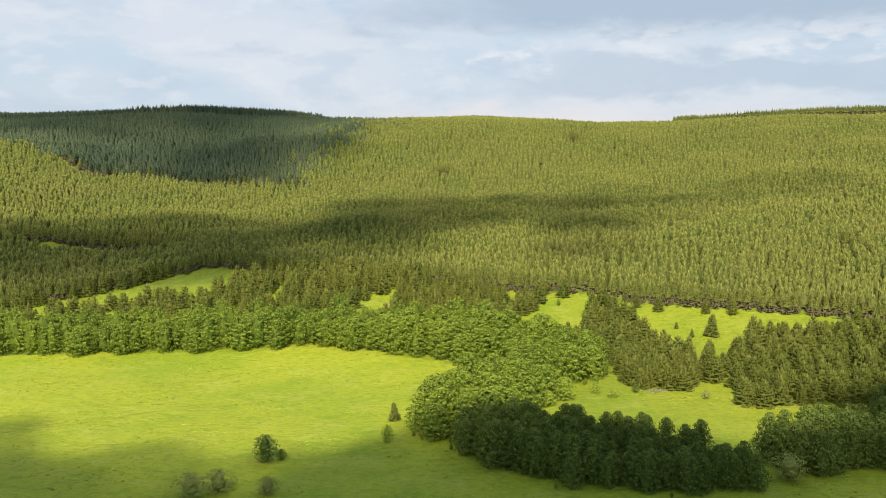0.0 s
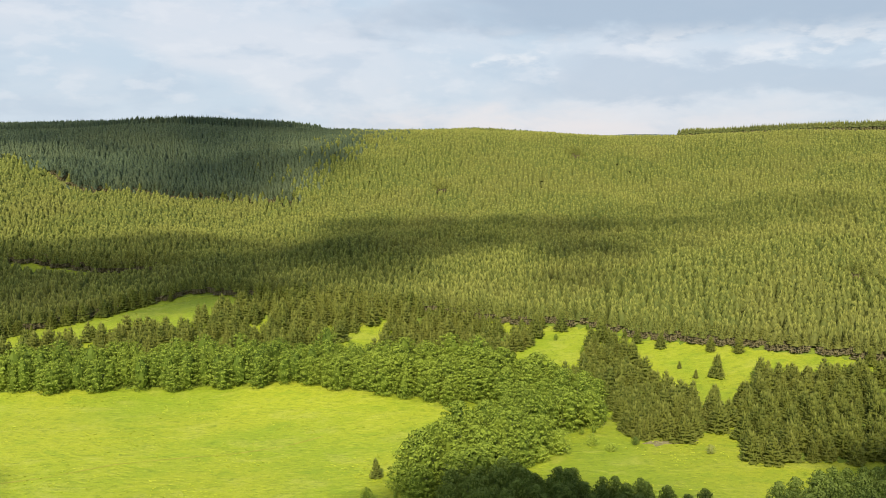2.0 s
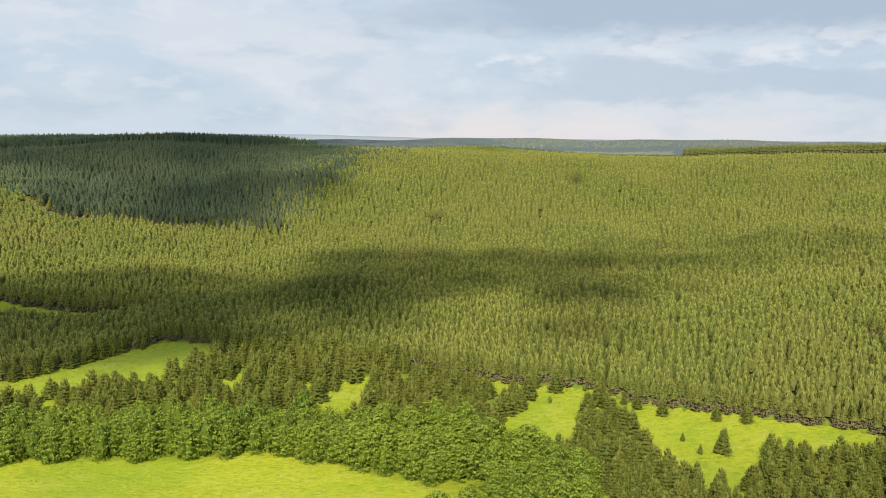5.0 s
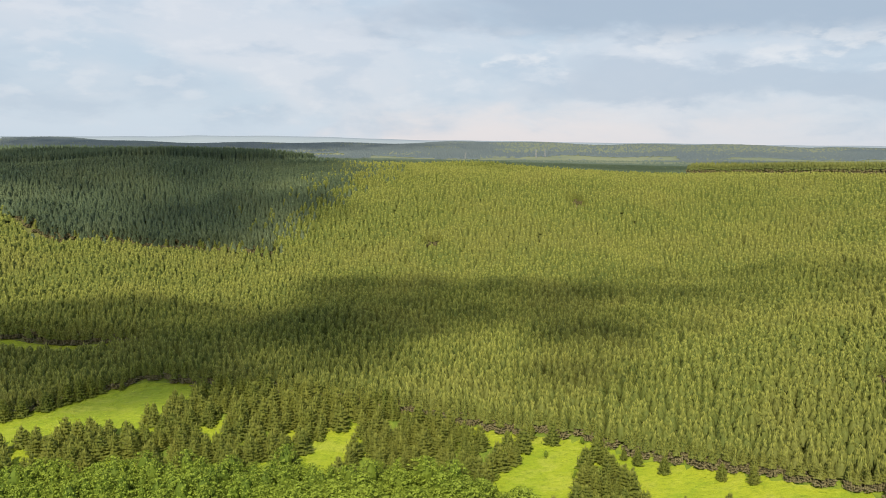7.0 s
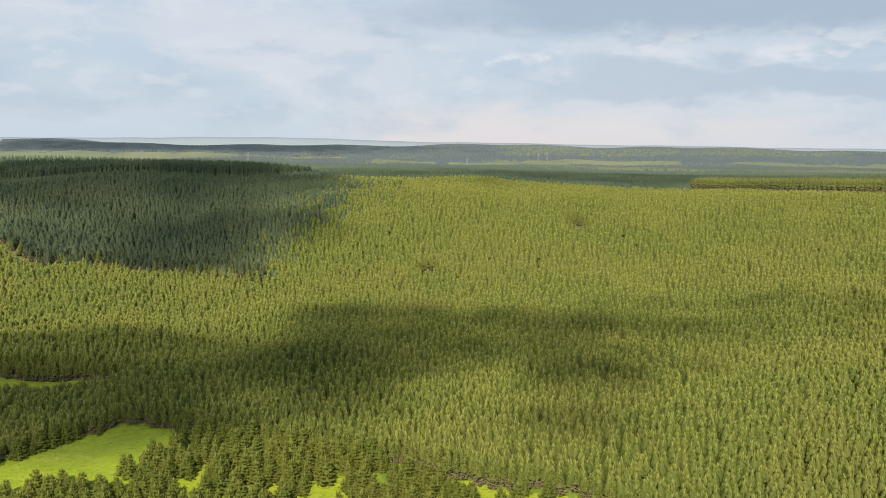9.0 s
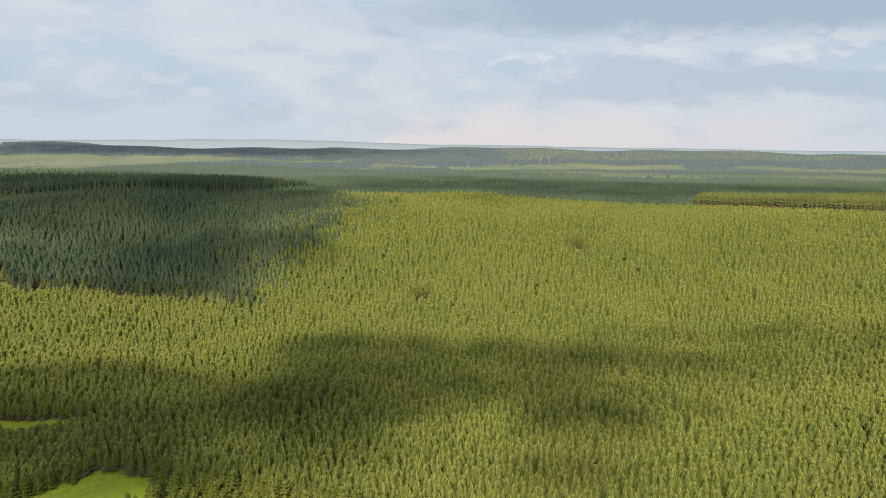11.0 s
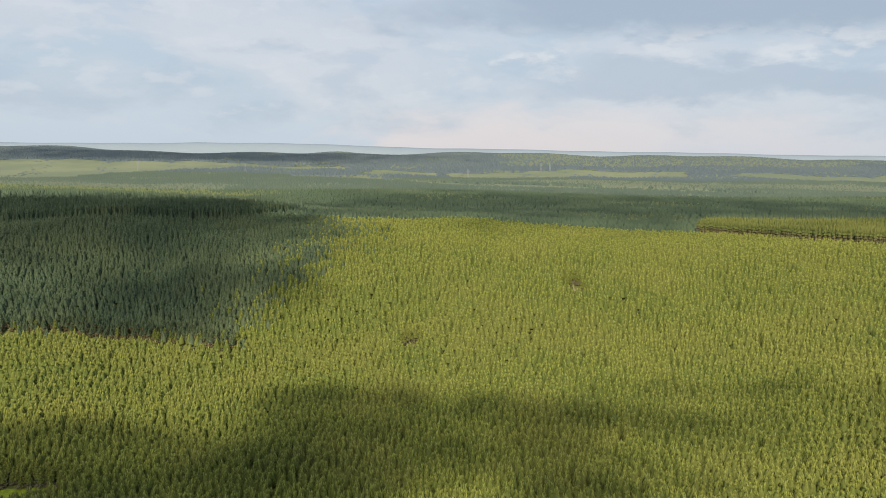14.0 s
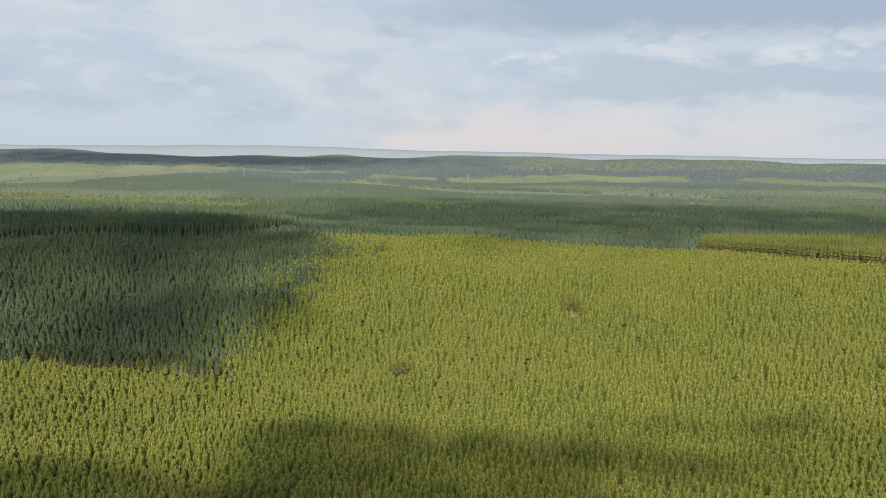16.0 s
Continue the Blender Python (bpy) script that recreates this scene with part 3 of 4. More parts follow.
# The eastern border follows the edge of the shade in the hollow.
SPRUCE_LAND = [(-620, 695), (-340, 676), (-265, 657), (-224, 680), (-187, 688), (-150, 678), (-115, 668), (-120, 690), (-140, 715), (-118, 750), (-100, 792), (-90, 868), (-130, 960), (-165, 985), (-190, 1330), (-700, 1400)]


def tall_stand(x, y):
    """Two older stands of taller pines on the plateau."""
    return inside(WEST_STAND, x, y) | inside(EAST_STAND, x, y)


def build_plantation():
    rng = np.random.default_rng(5)
    shapes = [plantation_pine(rng, 5, 6, 6) for _ in range(8)] + [pine_arrays(rng, 9, 7, 0.31) for _ in range(4)] + [pine_arrays(rng, 7, 4, 0.62) for _ in range(4)] + [plantation_pine(rng, 5, 4, 5) for _ in range(6)]
    x, y = scatter(rng, -560, 620, 290, 1020, 3.4, 17, 0.47)
    keep = ((y < 960) | tall_stand(x, y)) & (y > edge_line(x) + 1.5) & within_view(x, y, 30) & ~glade(x, y)
    keep &= rng.uniform(0, 1, len(x)) > 0.004
    x, y = x[keep], y[keep]
    high = 7.6 * rng.uniform(0.77, 1.20, len(x)) + 0.8 * np.sin(x / 47 + 1) * np.sin(y / 61) + 0.6 * np.sin(x / 19 + y / 37) * np.sin(y / 24 - x / 41 + 2)
    high = high + 1.0 * np.exp(-np.clip(y - edge_line(x), 0, None) / 38)
    high = high + np.where(inside(EAST_STAND, x, y), 9.8, np.where(inside(WEST_STAND, x, y), np.interp(x, (-240, -150), (7.8, 4.2)), 0.0))
    wide = 6.2 * rng.uniform(0.84, 1.18, len(x))
    rim = (y < edge_line(x) + 8) | oval(x, y, -203, 513, 60, 15, 1) | oval(x, y, 112, 737, 9, 15, 8) | oval(x, y, -34, 878, 9, 15, 0) | oval(x, y, 200, 422, 12, 6, -30) | oval(x, y, 0, 659, 9, 6, 0)
    rim |= inside(RIDE, x, y - 7) | inside(RIDE, x, y - 12)
    front = (inside(EAST_STAND, x, y) & ~inside(EAST_STAND, x - 3, y - 13)) | (inside(WEST_STAND, x, y) & ~inside(WEST_STAND, x, y - 10))
    wide = np.where(rim, 0.85 * wide, wide)
    kind = np.where(rim, 8 + rng.integers(0, 4, len(x)), np.where(y > 580, 16 + rng.integers(0, 6, len(x)), rng.integers(0, 8, len(x))))
    high = high + 0.8 * rim
    kind = np.where(front & (x > 0), 12 + rng.integers(0, 4, len(x)), kind)
    spread = np.interp(y, (680, 760), (8, 24))
    # The tall western stand, which lies in shade, takes the dark needles too.
    north = inside(SPRUCE_LAND, x - spread + rng.normal(0, 1, len(x)) * spread + 10 * np.sin(y / 31), y + rng.normal(0, 4, len(x))) | inside(WEST_STAND, x, y)
    some = north & (rng.uniform(0, 1, len(x)) < 0.95)
    sx, sy, sh, sw, sk = x[some], y[some], 1.10 * high[some], 0.92 * wide[some], kind[some]
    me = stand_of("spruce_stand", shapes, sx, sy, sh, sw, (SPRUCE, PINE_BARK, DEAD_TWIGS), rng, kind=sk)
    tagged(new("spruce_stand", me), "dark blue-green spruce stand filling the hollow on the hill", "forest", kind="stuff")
    x, y, high, wide, kind = x[~north], y[~north], high[~north], wide[~north], kind[~north]
    old = inside(EAST_STAND, x, y)
    me = stand_of("tall_pine_stand", shapes, x[old], y[old], high[old], wide[old], (NEEDLES_TALL, PINE_BARK, DEAD_TWIGS), rng, kind=kind[old])
    tagged(new("tall_pine_stand", me), "older stand of taller dark pines with bare lower stems", "forest", kind="stuff")
    x, y, high, wide, kind = x[~old], y[~old], high[~old], wide[~old], kind[~old]
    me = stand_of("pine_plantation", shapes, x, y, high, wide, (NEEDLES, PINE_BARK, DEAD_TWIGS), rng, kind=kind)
    tagged(new("pine_plantation", me), "dense plantation of young olive-green pines covering the long slope", "forest", kind="stuff")


def build_plateau():
    rng = np.random.default_rng(6)
    low = ((0.0, 0.8, 0.52), (0.45, 1.0, 0.32))
    some = [small_pine(rng, 4, low) for _ in range(6)]
    few = [small_pine(rng, 3, ((0.0, 1.0, 0.58),)) for _ in range(6)]
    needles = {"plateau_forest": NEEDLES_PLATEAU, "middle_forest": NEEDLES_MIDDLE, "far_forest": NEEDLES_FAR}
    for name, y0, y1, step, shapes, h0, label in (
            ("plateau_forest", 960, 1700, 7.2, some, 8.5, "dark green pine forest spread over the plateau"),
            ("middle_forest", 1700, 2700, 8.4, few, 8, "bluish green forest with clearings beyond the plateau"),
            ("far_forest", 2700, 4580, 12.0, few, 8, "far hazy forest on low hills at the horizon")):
        x, y = scatter(rng, -0.6 * y1 - 40, 0.64 * y1 + 40, y0, y1, step, 11, 0.42)
        keep = within_view(x, y, 60) & ~(far_field(x, y) & (rng.uniform(0, 1, len(x)) > 0.05 * (np.sin(x / 37 + y / 90) > 0.55)))
        keep &= ~(tall_stand(x, y) & (y < 1020))
        x, y = x[keep], y[keep]
        tall = tall_stand(x, y)
        high = h0 * rng.uniform(0.85, 1.15, len(x)) + np.where(inside(EAST_STAND, x, y), 9.8, np.where(tall, np.interp(x, (-240, -150), (7.8, 4.2)), 0.0))
        wide = step * rng.uniform(1.0, 1.35, len(x))
        high = np.where(far_field(x, y), 0.35 * high, high)
        pale = young_wood(x, y) & (rng.uniform(0, 1, len(x)) < np.where(y > 3200, 0.65, 0.85))
        pale |= ~tall & (np.sin(x / 90 + y / 140) * np.sin(x / 160 - y / 75) + rng.normal(0, 0.35, len(x)) > 0.95)
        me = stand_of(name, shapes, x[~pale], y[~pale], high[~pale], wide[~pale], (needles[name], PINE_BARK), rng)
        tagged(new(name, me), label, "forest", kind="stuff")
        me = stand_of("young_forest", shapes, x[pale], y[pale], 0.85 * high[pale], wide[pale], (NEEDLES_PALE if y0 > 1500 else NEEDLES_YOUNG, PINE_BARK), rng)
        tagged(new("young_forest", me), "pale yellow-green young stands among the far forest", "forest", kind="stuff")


build_plantation()
build_plateau()


# ---- trees of the valley ----
def part(name, mesh, parent, label=""):
    ob = new(name, mesh)
    ob.parent = parent
    if label:
        ob["label"] = label
    return ob


def thing(name, label, category, group=""):
    return tagged(new(name), label, category, group)


def crown_width(f, peak, taper):
    """How wide a crown is at the share f of its height."""
    return (f / peak) ** 0.35 if f < peak else max(0.0, 1 - ((f - peak) / (1 - peak)) ** taper) ** 0.62


def alder_meshes(rng, name, leaf, clumps, per, low=0.05, peak=0.4, taper=2.2):
    """Trunk with limbs, and a crown of leaf clumps round a dark core, for a tree one unit high and wide."""
    t = Shape()
    t.tube([(0, 0, -0.03), (0.01, 0.0, 0.3), (0.0, 0.02, 0.62), (0.0, 0.0, 0.88)], [0.016, 0.012, 0.008, 0.003], 6)
    s = Shape()
    shoot_light = []
    sides = 9
    rings = []
    for k in range(7):
        f = k / 6
        wide = max(0.12, crown_width(f, peak, taper))
        rings.append([(0.20 * wide * rng.uniform(0.7, 1.2) * math.cos(6.283 * j / sides), 0.20 * wide * rng.uniform(0.7, 1.2) * math.sin(6.283 * j / sides), low + (0.88 - low) * f + rng.uniform(-0.03, 0.03)) for j in range(sides)])
    for lower, upper in zip(rings, rings[1:]):
        for j in range(sides):
            s.quad(lower[j], lower[(j + 1) % sides], upper[(j + 1) % sides], upper[j])
    s.fan((0, 0, 0.93), rings[-1])
    # core in the darkest tint: shade inside the crown painted in
    shoot_light.extend([0.0] * len(s.v))
    for c in range(clumps):
        f = (c + 0.5) / clumps
        zc = low + (0.93 - low) * f
        r = 0.46 * crown_width(f, peak, taper) * rng.uniform(0.74, 1.0) * (1 if c % 3 else 0.66)
        a = c * 2.399 + rng.uniform(-0.4, 0.4)
        cx, cy = r * math.cos(a), r * math.sin(a)
        if c % 8 == 0 and f < 0.85:
            t.tube([(0, 0, zc * 0.8), (cx * 0.5, cy * 0.5, zc * 0.93), (cx * 0.9, cy * 0.9, zc)], [0.009, 0.006, 0.002], 4)
        size = rng.uniform(0.070, 0.112)
        for k in range(per):
            d = rng.normal(0, 1, 3)
            d /= np.linalg.norm(d)
            if d[2] < -0.55:
                d[2] *= -0.8
            p = np.array([cx, cy, zc]) + d * size * rng.uniform(0.7, 1.0) * np.array([1.2, 1.2, 0.55])
            nrm = d + rng.normal(0, 0.22, 3) + np.array([0.8 * cx, 0.8 * cy, 0.15])
            nrm /= np.linalg.norm(nrm)
            u = np.cross(nrm, rng.normal(0, 1, 3))
            u /= np.linalg.norm(u)
            w = np.cross(nrm, u)
            q = rng.uniform(0.019, 0.032)
            s.quad(tuple(p - u * q), tuple(p - w * q * 0.7), tuple(p + u * q * 1.1), tuple(p + w * q * 0.7))
            # pale on top of each clump and dark beneath: painted light and shade
            shoot_light.extend([max(0.0, min(1.0, 0.40 + 0.75 * d[2]))] * 4)
    tv, tf, _ = t.arrays()
    sv, sf, _ = s.arrays()
    return mesh_of(name + "_trunk", tv, tf, (ALDER_BARK,)), mesh_of(name + "_crown", sv, sf, (leaf,), None, None, shoot_light)


def pine_trunk():
    t = Shape()
    t.tube([(0, 0, -0.03), (0, 0, 0.4), (0, 0, 0.93)], [0.022, 0.015, 0.004], 6)
    return t.arrays()


def fill(rng, poly, step, jitter=0.36):
    xs, ys = zip(*poly)
    x, y = scatter(rng, min(xs), max(xs), min(ys), max(ys), step, 23, jitter)
    keep = inside(poly, x, y)
    return x[keep], y[keep]


def plant(x, y, high, wide, meshes, name, label, category, group, rng):
    ob = thing(name, label, category, group)
    for piece, me in zip(("trunk", "crown"), meshes):
        part(piece, me, ob)
    ob.matrix_basis = Matrix.LocRotScale((x, y, float(ground_height(x, y)) - 0.1), Euler((rng.normal(0, 0.02), rng.normal(0, 0.02), rng.uniform(0, 6.28))), (wide, wide, high))
    return ob


def build_alders():
    rng = np.random.default_rng(11)
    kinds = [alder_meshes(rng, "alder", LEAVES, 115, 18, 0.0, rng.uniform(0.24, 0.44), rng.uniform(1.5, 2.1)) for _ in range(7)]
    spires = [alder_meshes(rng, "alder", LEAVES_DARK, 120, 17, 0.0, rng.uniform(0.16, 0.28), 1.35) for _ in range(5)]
    spots = []
    for poly, step, h0, label, group in (
            (ALDER_BAND, 5.9, 14.0, "leafy bright green alder in a belt along the meadow", "alder belt"),
            (ALDER_CURVE, 8.0, 13.2, "rounded green alder by the bend of the stream", "alders by the stream"),
            (ALDER_ROW, 4.5, 12.3, "alder in the dense row beside the meadow, leaves darkened for shade", "alder row"),
            (ALDER_EAST, 5.4, 12.0, "alder in the thicket east of the meadow, leaves darkened for shade", "alder thicket")):
        x, y = fill(rng, poly, step)
        right = 0.87 if poly is ALDER_ROW else 1.0
        spots.extend((a, b, h0 * rng.uniform(0.72, 1.14) * np.interp(a, (18, 42), (1.0, right)), label, group) for a, b in zip(x, y) if within_view(a, b, 12))
    # the 290 trees nearest to the meadow are single things, the back of the belt is one mass
    spots.sort(key=lambda q: q[1] - 0.08 * q[0])
    for a, b, h, label, group in spots[:290]:
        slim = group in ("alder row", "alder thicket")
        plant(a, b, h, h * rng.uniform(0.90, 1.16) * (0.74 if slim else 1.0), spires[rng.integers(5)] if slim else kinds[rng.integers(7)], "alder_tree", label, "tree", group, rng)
    back = spots[290:]
    if back:
        shapes = []
        for trunk, crown in [alder_meshes(rng, "alder", LEAVES, 64, 13, 0.0, 0.4) for _ in range(4)]:
            v = np.empty(len(crown.vertices) * 3)
            crown.vertices.foreach_get("co", v)
            f = np.empty(len(crown.loops), int)
            crown.loops.foreach_get("vertex_index", f)
            v, f = v.reshape(-1, 3), f.reshape(-1, 3)
            pale = np.empty(len(crown.vertices))
            crown.attributes["shoot_light"].data.foreach_get("value", pale)
            shapes.append((v, f, np.zeros(len(f), int), pale))
        x, y, high = (np.array([q[k] for q in back]) for k in range(3))
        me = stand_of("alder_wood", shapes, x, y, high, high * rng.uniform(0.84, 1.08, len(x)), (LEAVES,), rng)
        tagged(new("alder_wood", me), "rear rows of the leafy green alder belt", "forest", kind="stuff")


def build_pines():
    rng = np.random.default_rng(12)
    shapes = [pine_arrays(rng) for _ in range(6)]
    tv, tf, _ = pine_trunk()
    trunk = mesh_of("pine_trunk", tv, tf, (PINE_BARK,))
    kinds = [(trunk, mesh_of("pine_crown", v, f, (NEEDLES_NEAR,), None, None, h)) for v, f, _, h in shapes]
    x, y = scatter(rng, -300, 265, 250, 462, 4.9, 31, 0.46)
    keep = woodland(x, y)
    x, y = x[keep], y[keep]
    keep = within_view(x, y, 12) & (rng.uniform(0, 1, len(x)) > np.where(x < 60, 0.14, 0.06))
    x, y = x[keep], y[keep]
    # the trees that stand nearest to the flight are single things, the rest of the wood is one mass
    order = np.argsort(y - 0.25 * np.abs(x))
    single, mass = order[:255], order[255:]
    for i in single:
        h = (11.6 if x[i] < 55 else 10.8) * rng.uniform(0.36, 1.0) ** 0.5
        plant(x[i], y[i], h, h * rng.uniform(0.70, 0.98), kinds[rng.integers(6)], "pine_tree", "young grey-green pine with dense boughs down to the grass", "tree", "pines of the clearings", rng)
    high = np.where(x[mass] < 55, 11.6, 10.8) * rng.uniform(0.36, 1.0, len(mass)) ** 0.5
    me = stand_of("pine_wood", [pine_arrays(rng, 8, 7) for _ in range(6)], x[mass], y[mass], high, high * rng.uniform(0.70, 0.98, len(mass)), (NEEDLES_NEAR,), rng)
    tagged(new("pine_wood", me), "open wood of grey-green young pines between the clearings", "forest", kind="stuff")
    for k in range(34):
        a = rng.uniform(-230, 190)
        b = float(edge_line(a)) - rng.uniform(0.5, 3.5)
        h = rng.uniform(3.5, 8.5)
        if within_view(a, b, 0):
            plant(a, b, h, h * rng.uniform(0.55, 0.75), kinds[rng.integers(6)], "pine_tree", "young pine standing before the edge of the plantation", "tree", "pines at the forest edge", rng)
    for a, b, h, w in ((111, 346, 10.5, 7.0), (103, 347, 4.0, 2.4), (-16, 262, 6.6, 4.4), (99, 356, 3.4, 2.2)):
        plant(a, b, h, w, kinds[rng.integers(6)], "pine_tree", "lone dark green pine standing in open grass", "tree", "lone pines", rng)


def build_bushes():
    rng = np.random.default_rng(13)
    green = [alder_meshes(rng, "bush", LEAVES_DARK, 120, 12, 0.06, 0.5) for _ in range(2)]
    grey = [alder_meshes(rng, "willow", WILLOW, 70, 14, 0.08, 0.4) for _ in range(2)]
    pale = [alder_meshes(rng, "pale_bush", LEAVES_PALE, 90, 14, 0.04, 0.45) for _ in range(2)]
    for a, b, h, w, kinds, label in (
            (40, 277, 8.5, 9.5, pale, "fresh yellow-green bush at the foot of the alders"),
            (33, 270, 6.0, 8.0, pale, "fresh yellow-green bush at the foot of the alders"),
            (22, 262, 4.5, 6.5, pale, "fresh yellow-green bush between two groups of alders"),
            (52, 285, 4.5, 4.6, pale, "small round bush standing in the bright clearing"),
            (57, 280, 3.0, 4.4, pale, "small round bush standing in the bright clearing"),
            (-49, 224, 8.2, 8.0, green, "round dark green bush alone in the meadow"),
            (-45, 226, 3.4, 3.4, green, "small green bush beside a larger one"),
            (-17, 241, 5.6, 4.4, pale, "thin light green sapling at the meadow edge"),
            (-62, 199, 6.4, 9.4, grey, "grey-green willow shrub in the shaded grass"),
            (-56, 202, 6.4, 9.0, grey, "grey-green willow shrub in the shaded grass"),
            (-44, 202, 4.8, 7.2, grey, "grey-green willow shrub in the shaded grass"),
            (87, 207, 7.5, 10.5, grey, "broad silvery willow bush before dark alders"),
            (88, 278, 3.2, 4.0, grey, "low round bush in the bright clearing"),
            (66, 286, 3.0, 3.2, green, "low green bush beside the pines")):
        plant(a, b, h, w, kinds[rng.integers(2)], "bush", label, "bush", "bushes of the meadow", rng)


def build_shrubs():
    """Low growth along the alders and round the bright clearing."""
    rng = np.random.default_rng(14)
    kinds = [alder_meshes(rng, "shrub", LEAVES, 26, 9, 0.1, 0.45) for _ in range(3)]
    spots = []
    for poly in (ALDER_CURVE, ALDER_ROW, PINE_CLUMP, CLEAR_BANK):
        for (ax, ay), (bx, by) in zip(poly, poly[1:] + poly[:1]):
            n = int(math.hypot(bx - ax, by - ay) / 9)
            for k in range(n):
                f = rng.uniform(0, 1)
                spots.append((ax + (bx - ax) * f + rng.normal(0, 2.2), ay + (by - ay) * f + rng.normal(0, 2.2)))
    for a, b in spots:
        if within_view(a, b, 0) and a > -250:
            h = rng.uniform(1.4, 3.6)
            plant(a, b, h, h * rng.uniform(0.9, 1.4), kinds[rng.integers(3)], "shrub", "low light green shrub at the edge of the trees", "shrub", "shrubs of the meadow edge", rng)


def build_tufts():
    """Uneven tussocks over the meadow and the clearings."""
    rng = np.random.default_rng(15)
    shapes = []
    for _ in range(6):
        s = Shape()
        for k in range(5):
            a = rng.uniform(0, 6.28)
            c, d, r = math.cos(a), math.sin(a), rng.uniform(0.1, 0.35)
            s.tri((r * c - 0.3 * d, r * d + 0.3 * c, 0), (r * c + 0.3 * d, r * d - 0.3 * c, 0), (r * c * 1.5 + rng.normal(0, 0.1), r * d * 1.5, rng.uniform(0.6, 1.0)))
        v, f, m = s.arrays()
        shapes.append((v, f, m, np.zeros(len(v))))
    x, y = scatter(rng, -190, 190, 188, 470, 2.1, 13, 0.5)
    lumps = np.sin(x / 11 + y / 17) * np.sin(x / 23 - y / 9 + 1) + rng.normal(0, 0.5, len(x))
    keep = within_view(x, y, 5) & (y < edge_line(x) - 2) & ~woodland(x, y) & (lumps > 0.45)
    for poly in (ALDER_BAND, ALDER_CURVE, ALDER_ROW, ALDER_EAST):
        keep &= ~inside(poly, x, y)
    x, y = x[keep], y[keep]
    me = stand_of("grass_tussocks", shapes, x, y, rng.uniform(0.10, 0.30, len(x)), rng.uniform(0.7, 1.8, len(x)), (TUSSOCK,), rng, 0.02)
    tagged(new("grass_tussocks", me), "uneven yellow-green grass tussocks across the meadow", "grass", kind="stuff")


def build_pylons():
    """Pale lattice pylons of a power line far out on the plain."""
    bmats = bark("pylon_steel", (0.16, 0.17, 0.18), (0.24, 0.25, 0.26))

    def bar(s, a, b, r):
        a, b = Vector(a), Vector(b)
        d = (b - a).normalized()
        u = d.orthogonal().normalized() * r
        w = d.cross(u)
        ring = [u, w, -u, -w]
        for k in range(4):
            p, q = ring[k], ring[(k + 1) % 4]
            s.quad(tuple(a + p), tuple(a + q), tuple(b + q), tuple(b + p))

    leg, arm, brace = Shape(), Shape(), Shape()
    bar(leg, (2.6, 2.6, -1), (0.4, 0.4, 30), 0.30)
    bar(arm, (-5.5, 0, 0), (5.5, 0, 0), 0.28)
    bar(arm, (-5.5, 0, 0), (0, 0, 1.6), 0.16)
    bar(arm, (5.5, 0, 0), (0, 0, 1.6), 0.16)
    for z0, z1 in ((2, 9), (9, 16), (16, 22)):
        r0, r1 = 2.6 - 2.2 * (z0 + 1) / 31, 2.6 - 2.2 * (z1 + 1) / 31
        for a, b in (((1, 1), (-1, 1)), ((-1, 1), (-1, -1)), ((-1, -1), (1, -1)), ((1, -1), (1, 1))):
            bar(brace, (a[0] * r0, a[1] * r0, z0), (b[0] * r1, b[1] * r1, z1), 0.16)
    meshes = []
    for s, name in ((leg, "leg"), (arm, "crossarm"), (brace, "brace")):
        v, f, _ = s.arrays()
        meshes.append(mesh_of(name, v, f, (bmats,)))
    for k, (x, y) in enumerate(((-1000, 2815), (-652, 2790), (44, 2741), (296, 3080), (330, 3110))):
        ob = thing("pylon", "pale steel lattice pylon of a distant power line", "pylon", "power line")
        for turn in (0, 90, 180, 270):
            part("leg", meshes[0], ob).rotation_euler = (0, 0, radians(turn))
        for z in (22, 26, 29):
            part("crossarm", meshes[1], ob).location = (0, 0, z)
        part("brace", meshes[2], ob)
        ob.location = (x, y, float(ground_height(x, y)))
        ob.rotation_euler = (0, 0, radians(12))


build_alders()
build_pines()
build_bushes()
build_shrubs()
build_tufts()
build_pylons()


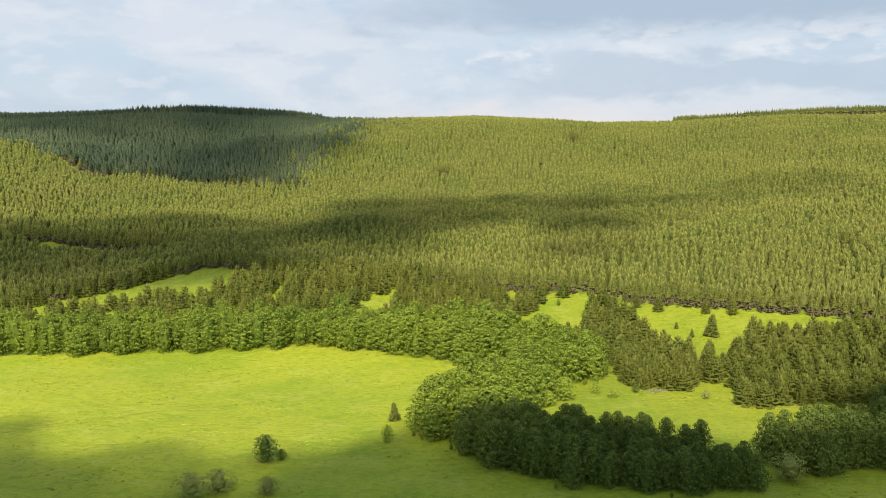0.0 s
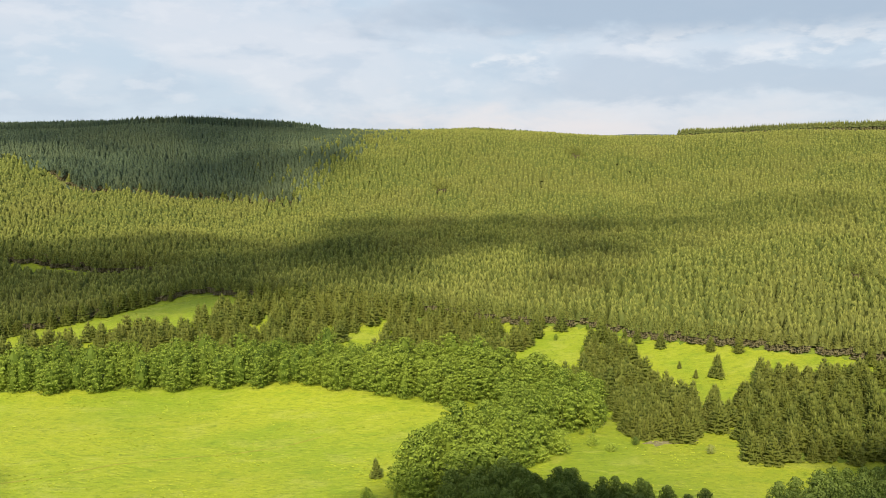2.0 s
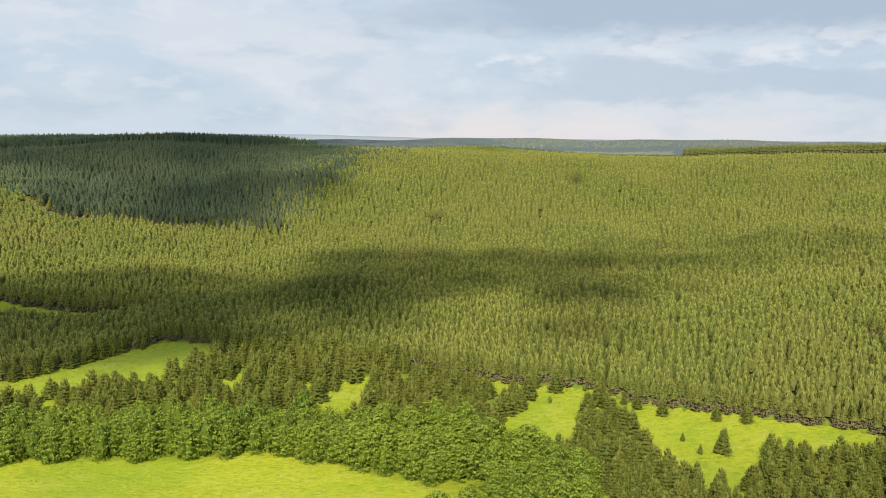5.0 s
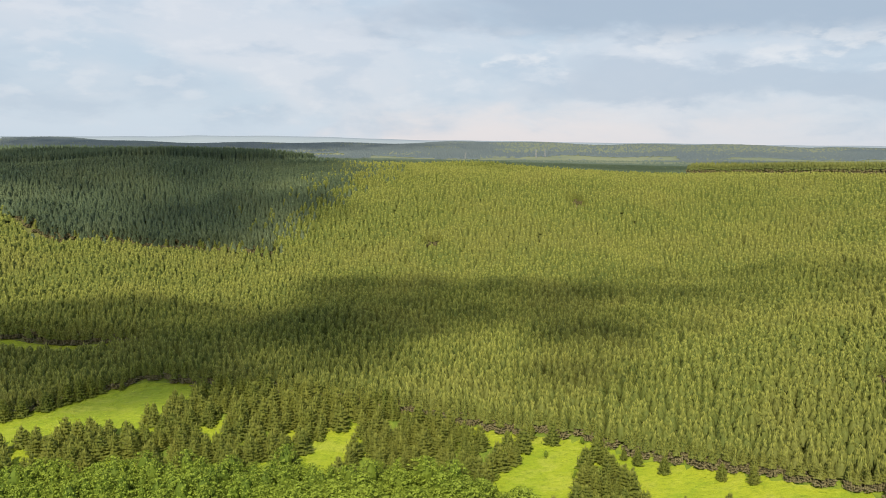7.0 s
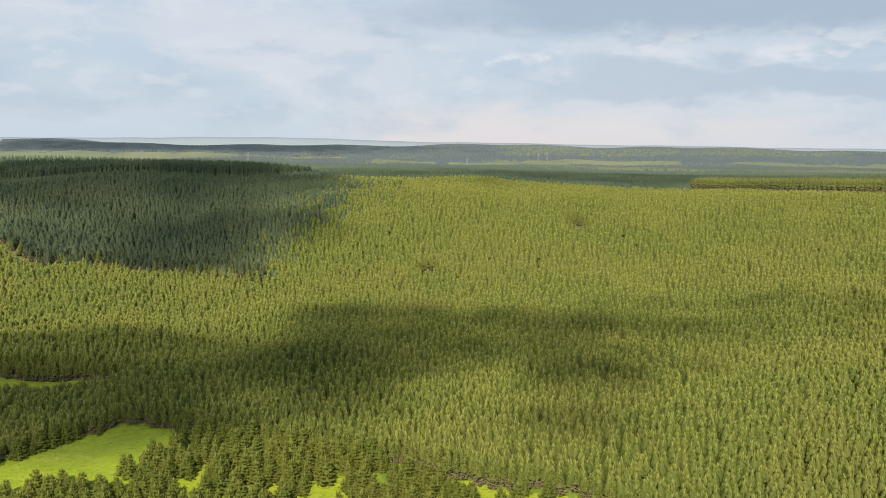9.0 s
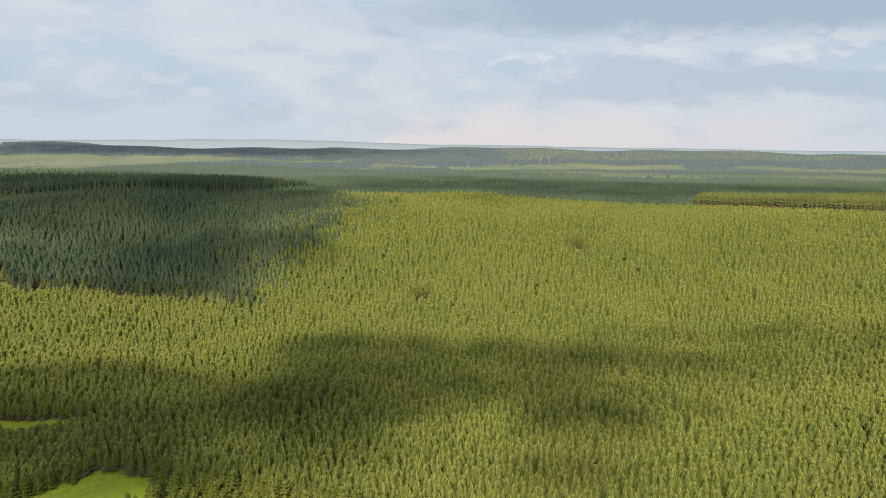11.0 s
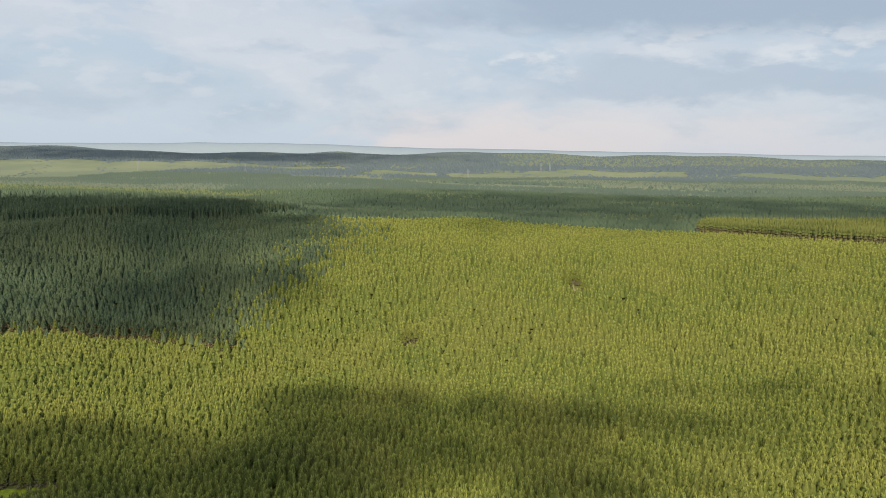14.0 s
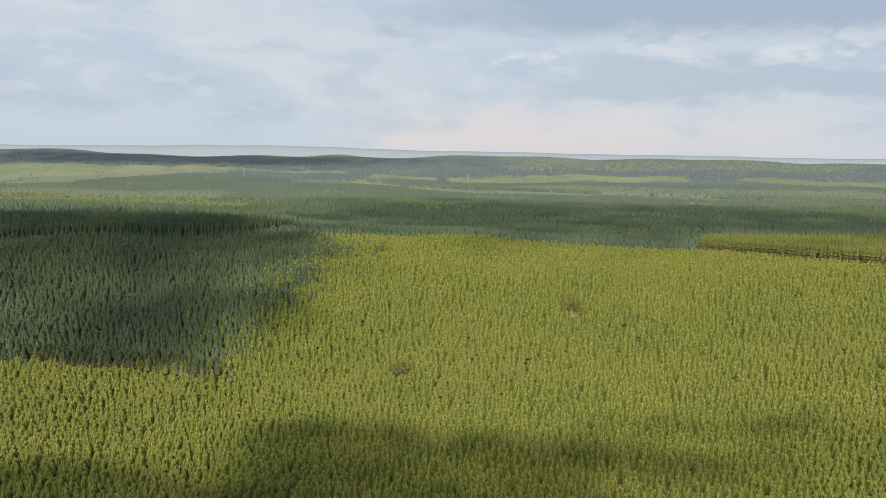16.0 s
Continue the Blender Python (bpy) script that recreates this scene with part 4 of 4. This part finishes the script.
# ---- clouds out of view, placed to shade the land ----
def build_cloud(x, y, rx, ry, turn, lift, dense, rng):
    """An unseen cloud, set towards the sun so that its shadow falls round (x, y)."""
    at = Vector((x, y, float(ground_height(x, y)))) + SUN_DIR * (lift / SUN_DIR.z)
    bm = bmesh.new()
    bmesh.ops.create_icosphere(bm, subdivisions=4, radius=1.0)
    shift = Vector((rng.uniform(0, 50), rng.uniform(0, 50), 0))
    core = []
    for v in bm.verts:
        core.append(dense * min(1.0, 2.2 * (1 - math.hypot(v.co.x, v.co.y))))
        puff = 1.0 + 0.32 * noise.fractal(v.co * 2.3 + shift, 0.8, 2.1, 5)
        v.co = Vector((v.co.x * rx * puff, v.co.y * ry * puff, max(v.co.z, -0.25) * 40 * puff))
    me = bpy.data.meshes.new("cloud")
    bm.to_mesh(me)
    bm.free()
    me.attributes.new("core", "FLOAT", "POINT").data.foreach_set("value", core)
    me.materials.append(CLOUD)
    ob = new("cloud", me)
    ob.location, ob.rotation_euler = at, (0, 0, radians(turn))
    tagged(ob, "grey-white cloud out of view, placed to shade the land", "cloud", "clouds", "structure")


CLOUD, _n, _bsdf, _out = principled("cloud_vapour", 1.0)
_n.link(_n.mix(_n.noise(place(_n), 0.006, 4.0), (0.72, 0.74, 0.78), (0.9, 0.9, 0.92)), _bsdf.inputs["Base Color"])
_gap = _n.add("ShaderNodeBsdfTransparent")
_both = _n.add("ShaderNodeMixShader")
_core = _n.add("ShaderNodeAttribute")
_core.attribute_name = "core"
_thick = _n.math("ADD", _core.outputs["Fac"], _n.math("MULTIPLY", _n.math("SUBTRACT", _n.noise(place(_n), 0.014, 5.0, 0.6, 0.5), 0.5), 0.9))
_n.link(_n.math("MULTIPLY", _n.span(_thick, -0.02, 0.42, 1.0, 0.36), _n.span(_thick, 0.45, 1.5, 1.0, 0.12)), _both.inputs[0])
_n.link(_bsdf.outputs[0], _both.inputs[1])
_n.link(_gap.outputs[0], _both.inputs[2])
_n.link(_both.outputs[0], _out.inputs["Surface"])


def build_clouds():
    rng = random.Random(4)
    # each row is fitted to a shaded area: place, radii, turn, height, density
    for x, y, rx, ry, turn, lift, dense in (
            (-165, 134, 136, 110, 0, 260, 2.1), (36, 127, 132, 107, 0, 260, 1.8), (222, 168, 128, 122, 0, 260, 1.4),
            (-200, 490, 205, 76, 8, 420, 0.45), (-25, 548, 80, 64, 15, 420, 0.36), (84, 540, 82, 40, -12, 420, 0.34), (-66, 480, 84, 44, 10, 420, 0.18),
            (82, 456, 44, 24, -10, 420, 0.25), (180, 556, 105, 30, -8, 420, 0.16),
            (-302, 858, 250, 182, 0, 600, 0.27), (-172, 724, 110, 56, 8, 600, 0.28), (-330, 990, 240, 95, 0, 600, 0.34),
            (300, 1340, 720, 430, -4, 700, 0.20), (-1050, 3420, 1100, 330, 0, 900, 0.26)):
        build_cloud(x, y, rx, ry, turn, lift, dense, rng)


build_clouds()
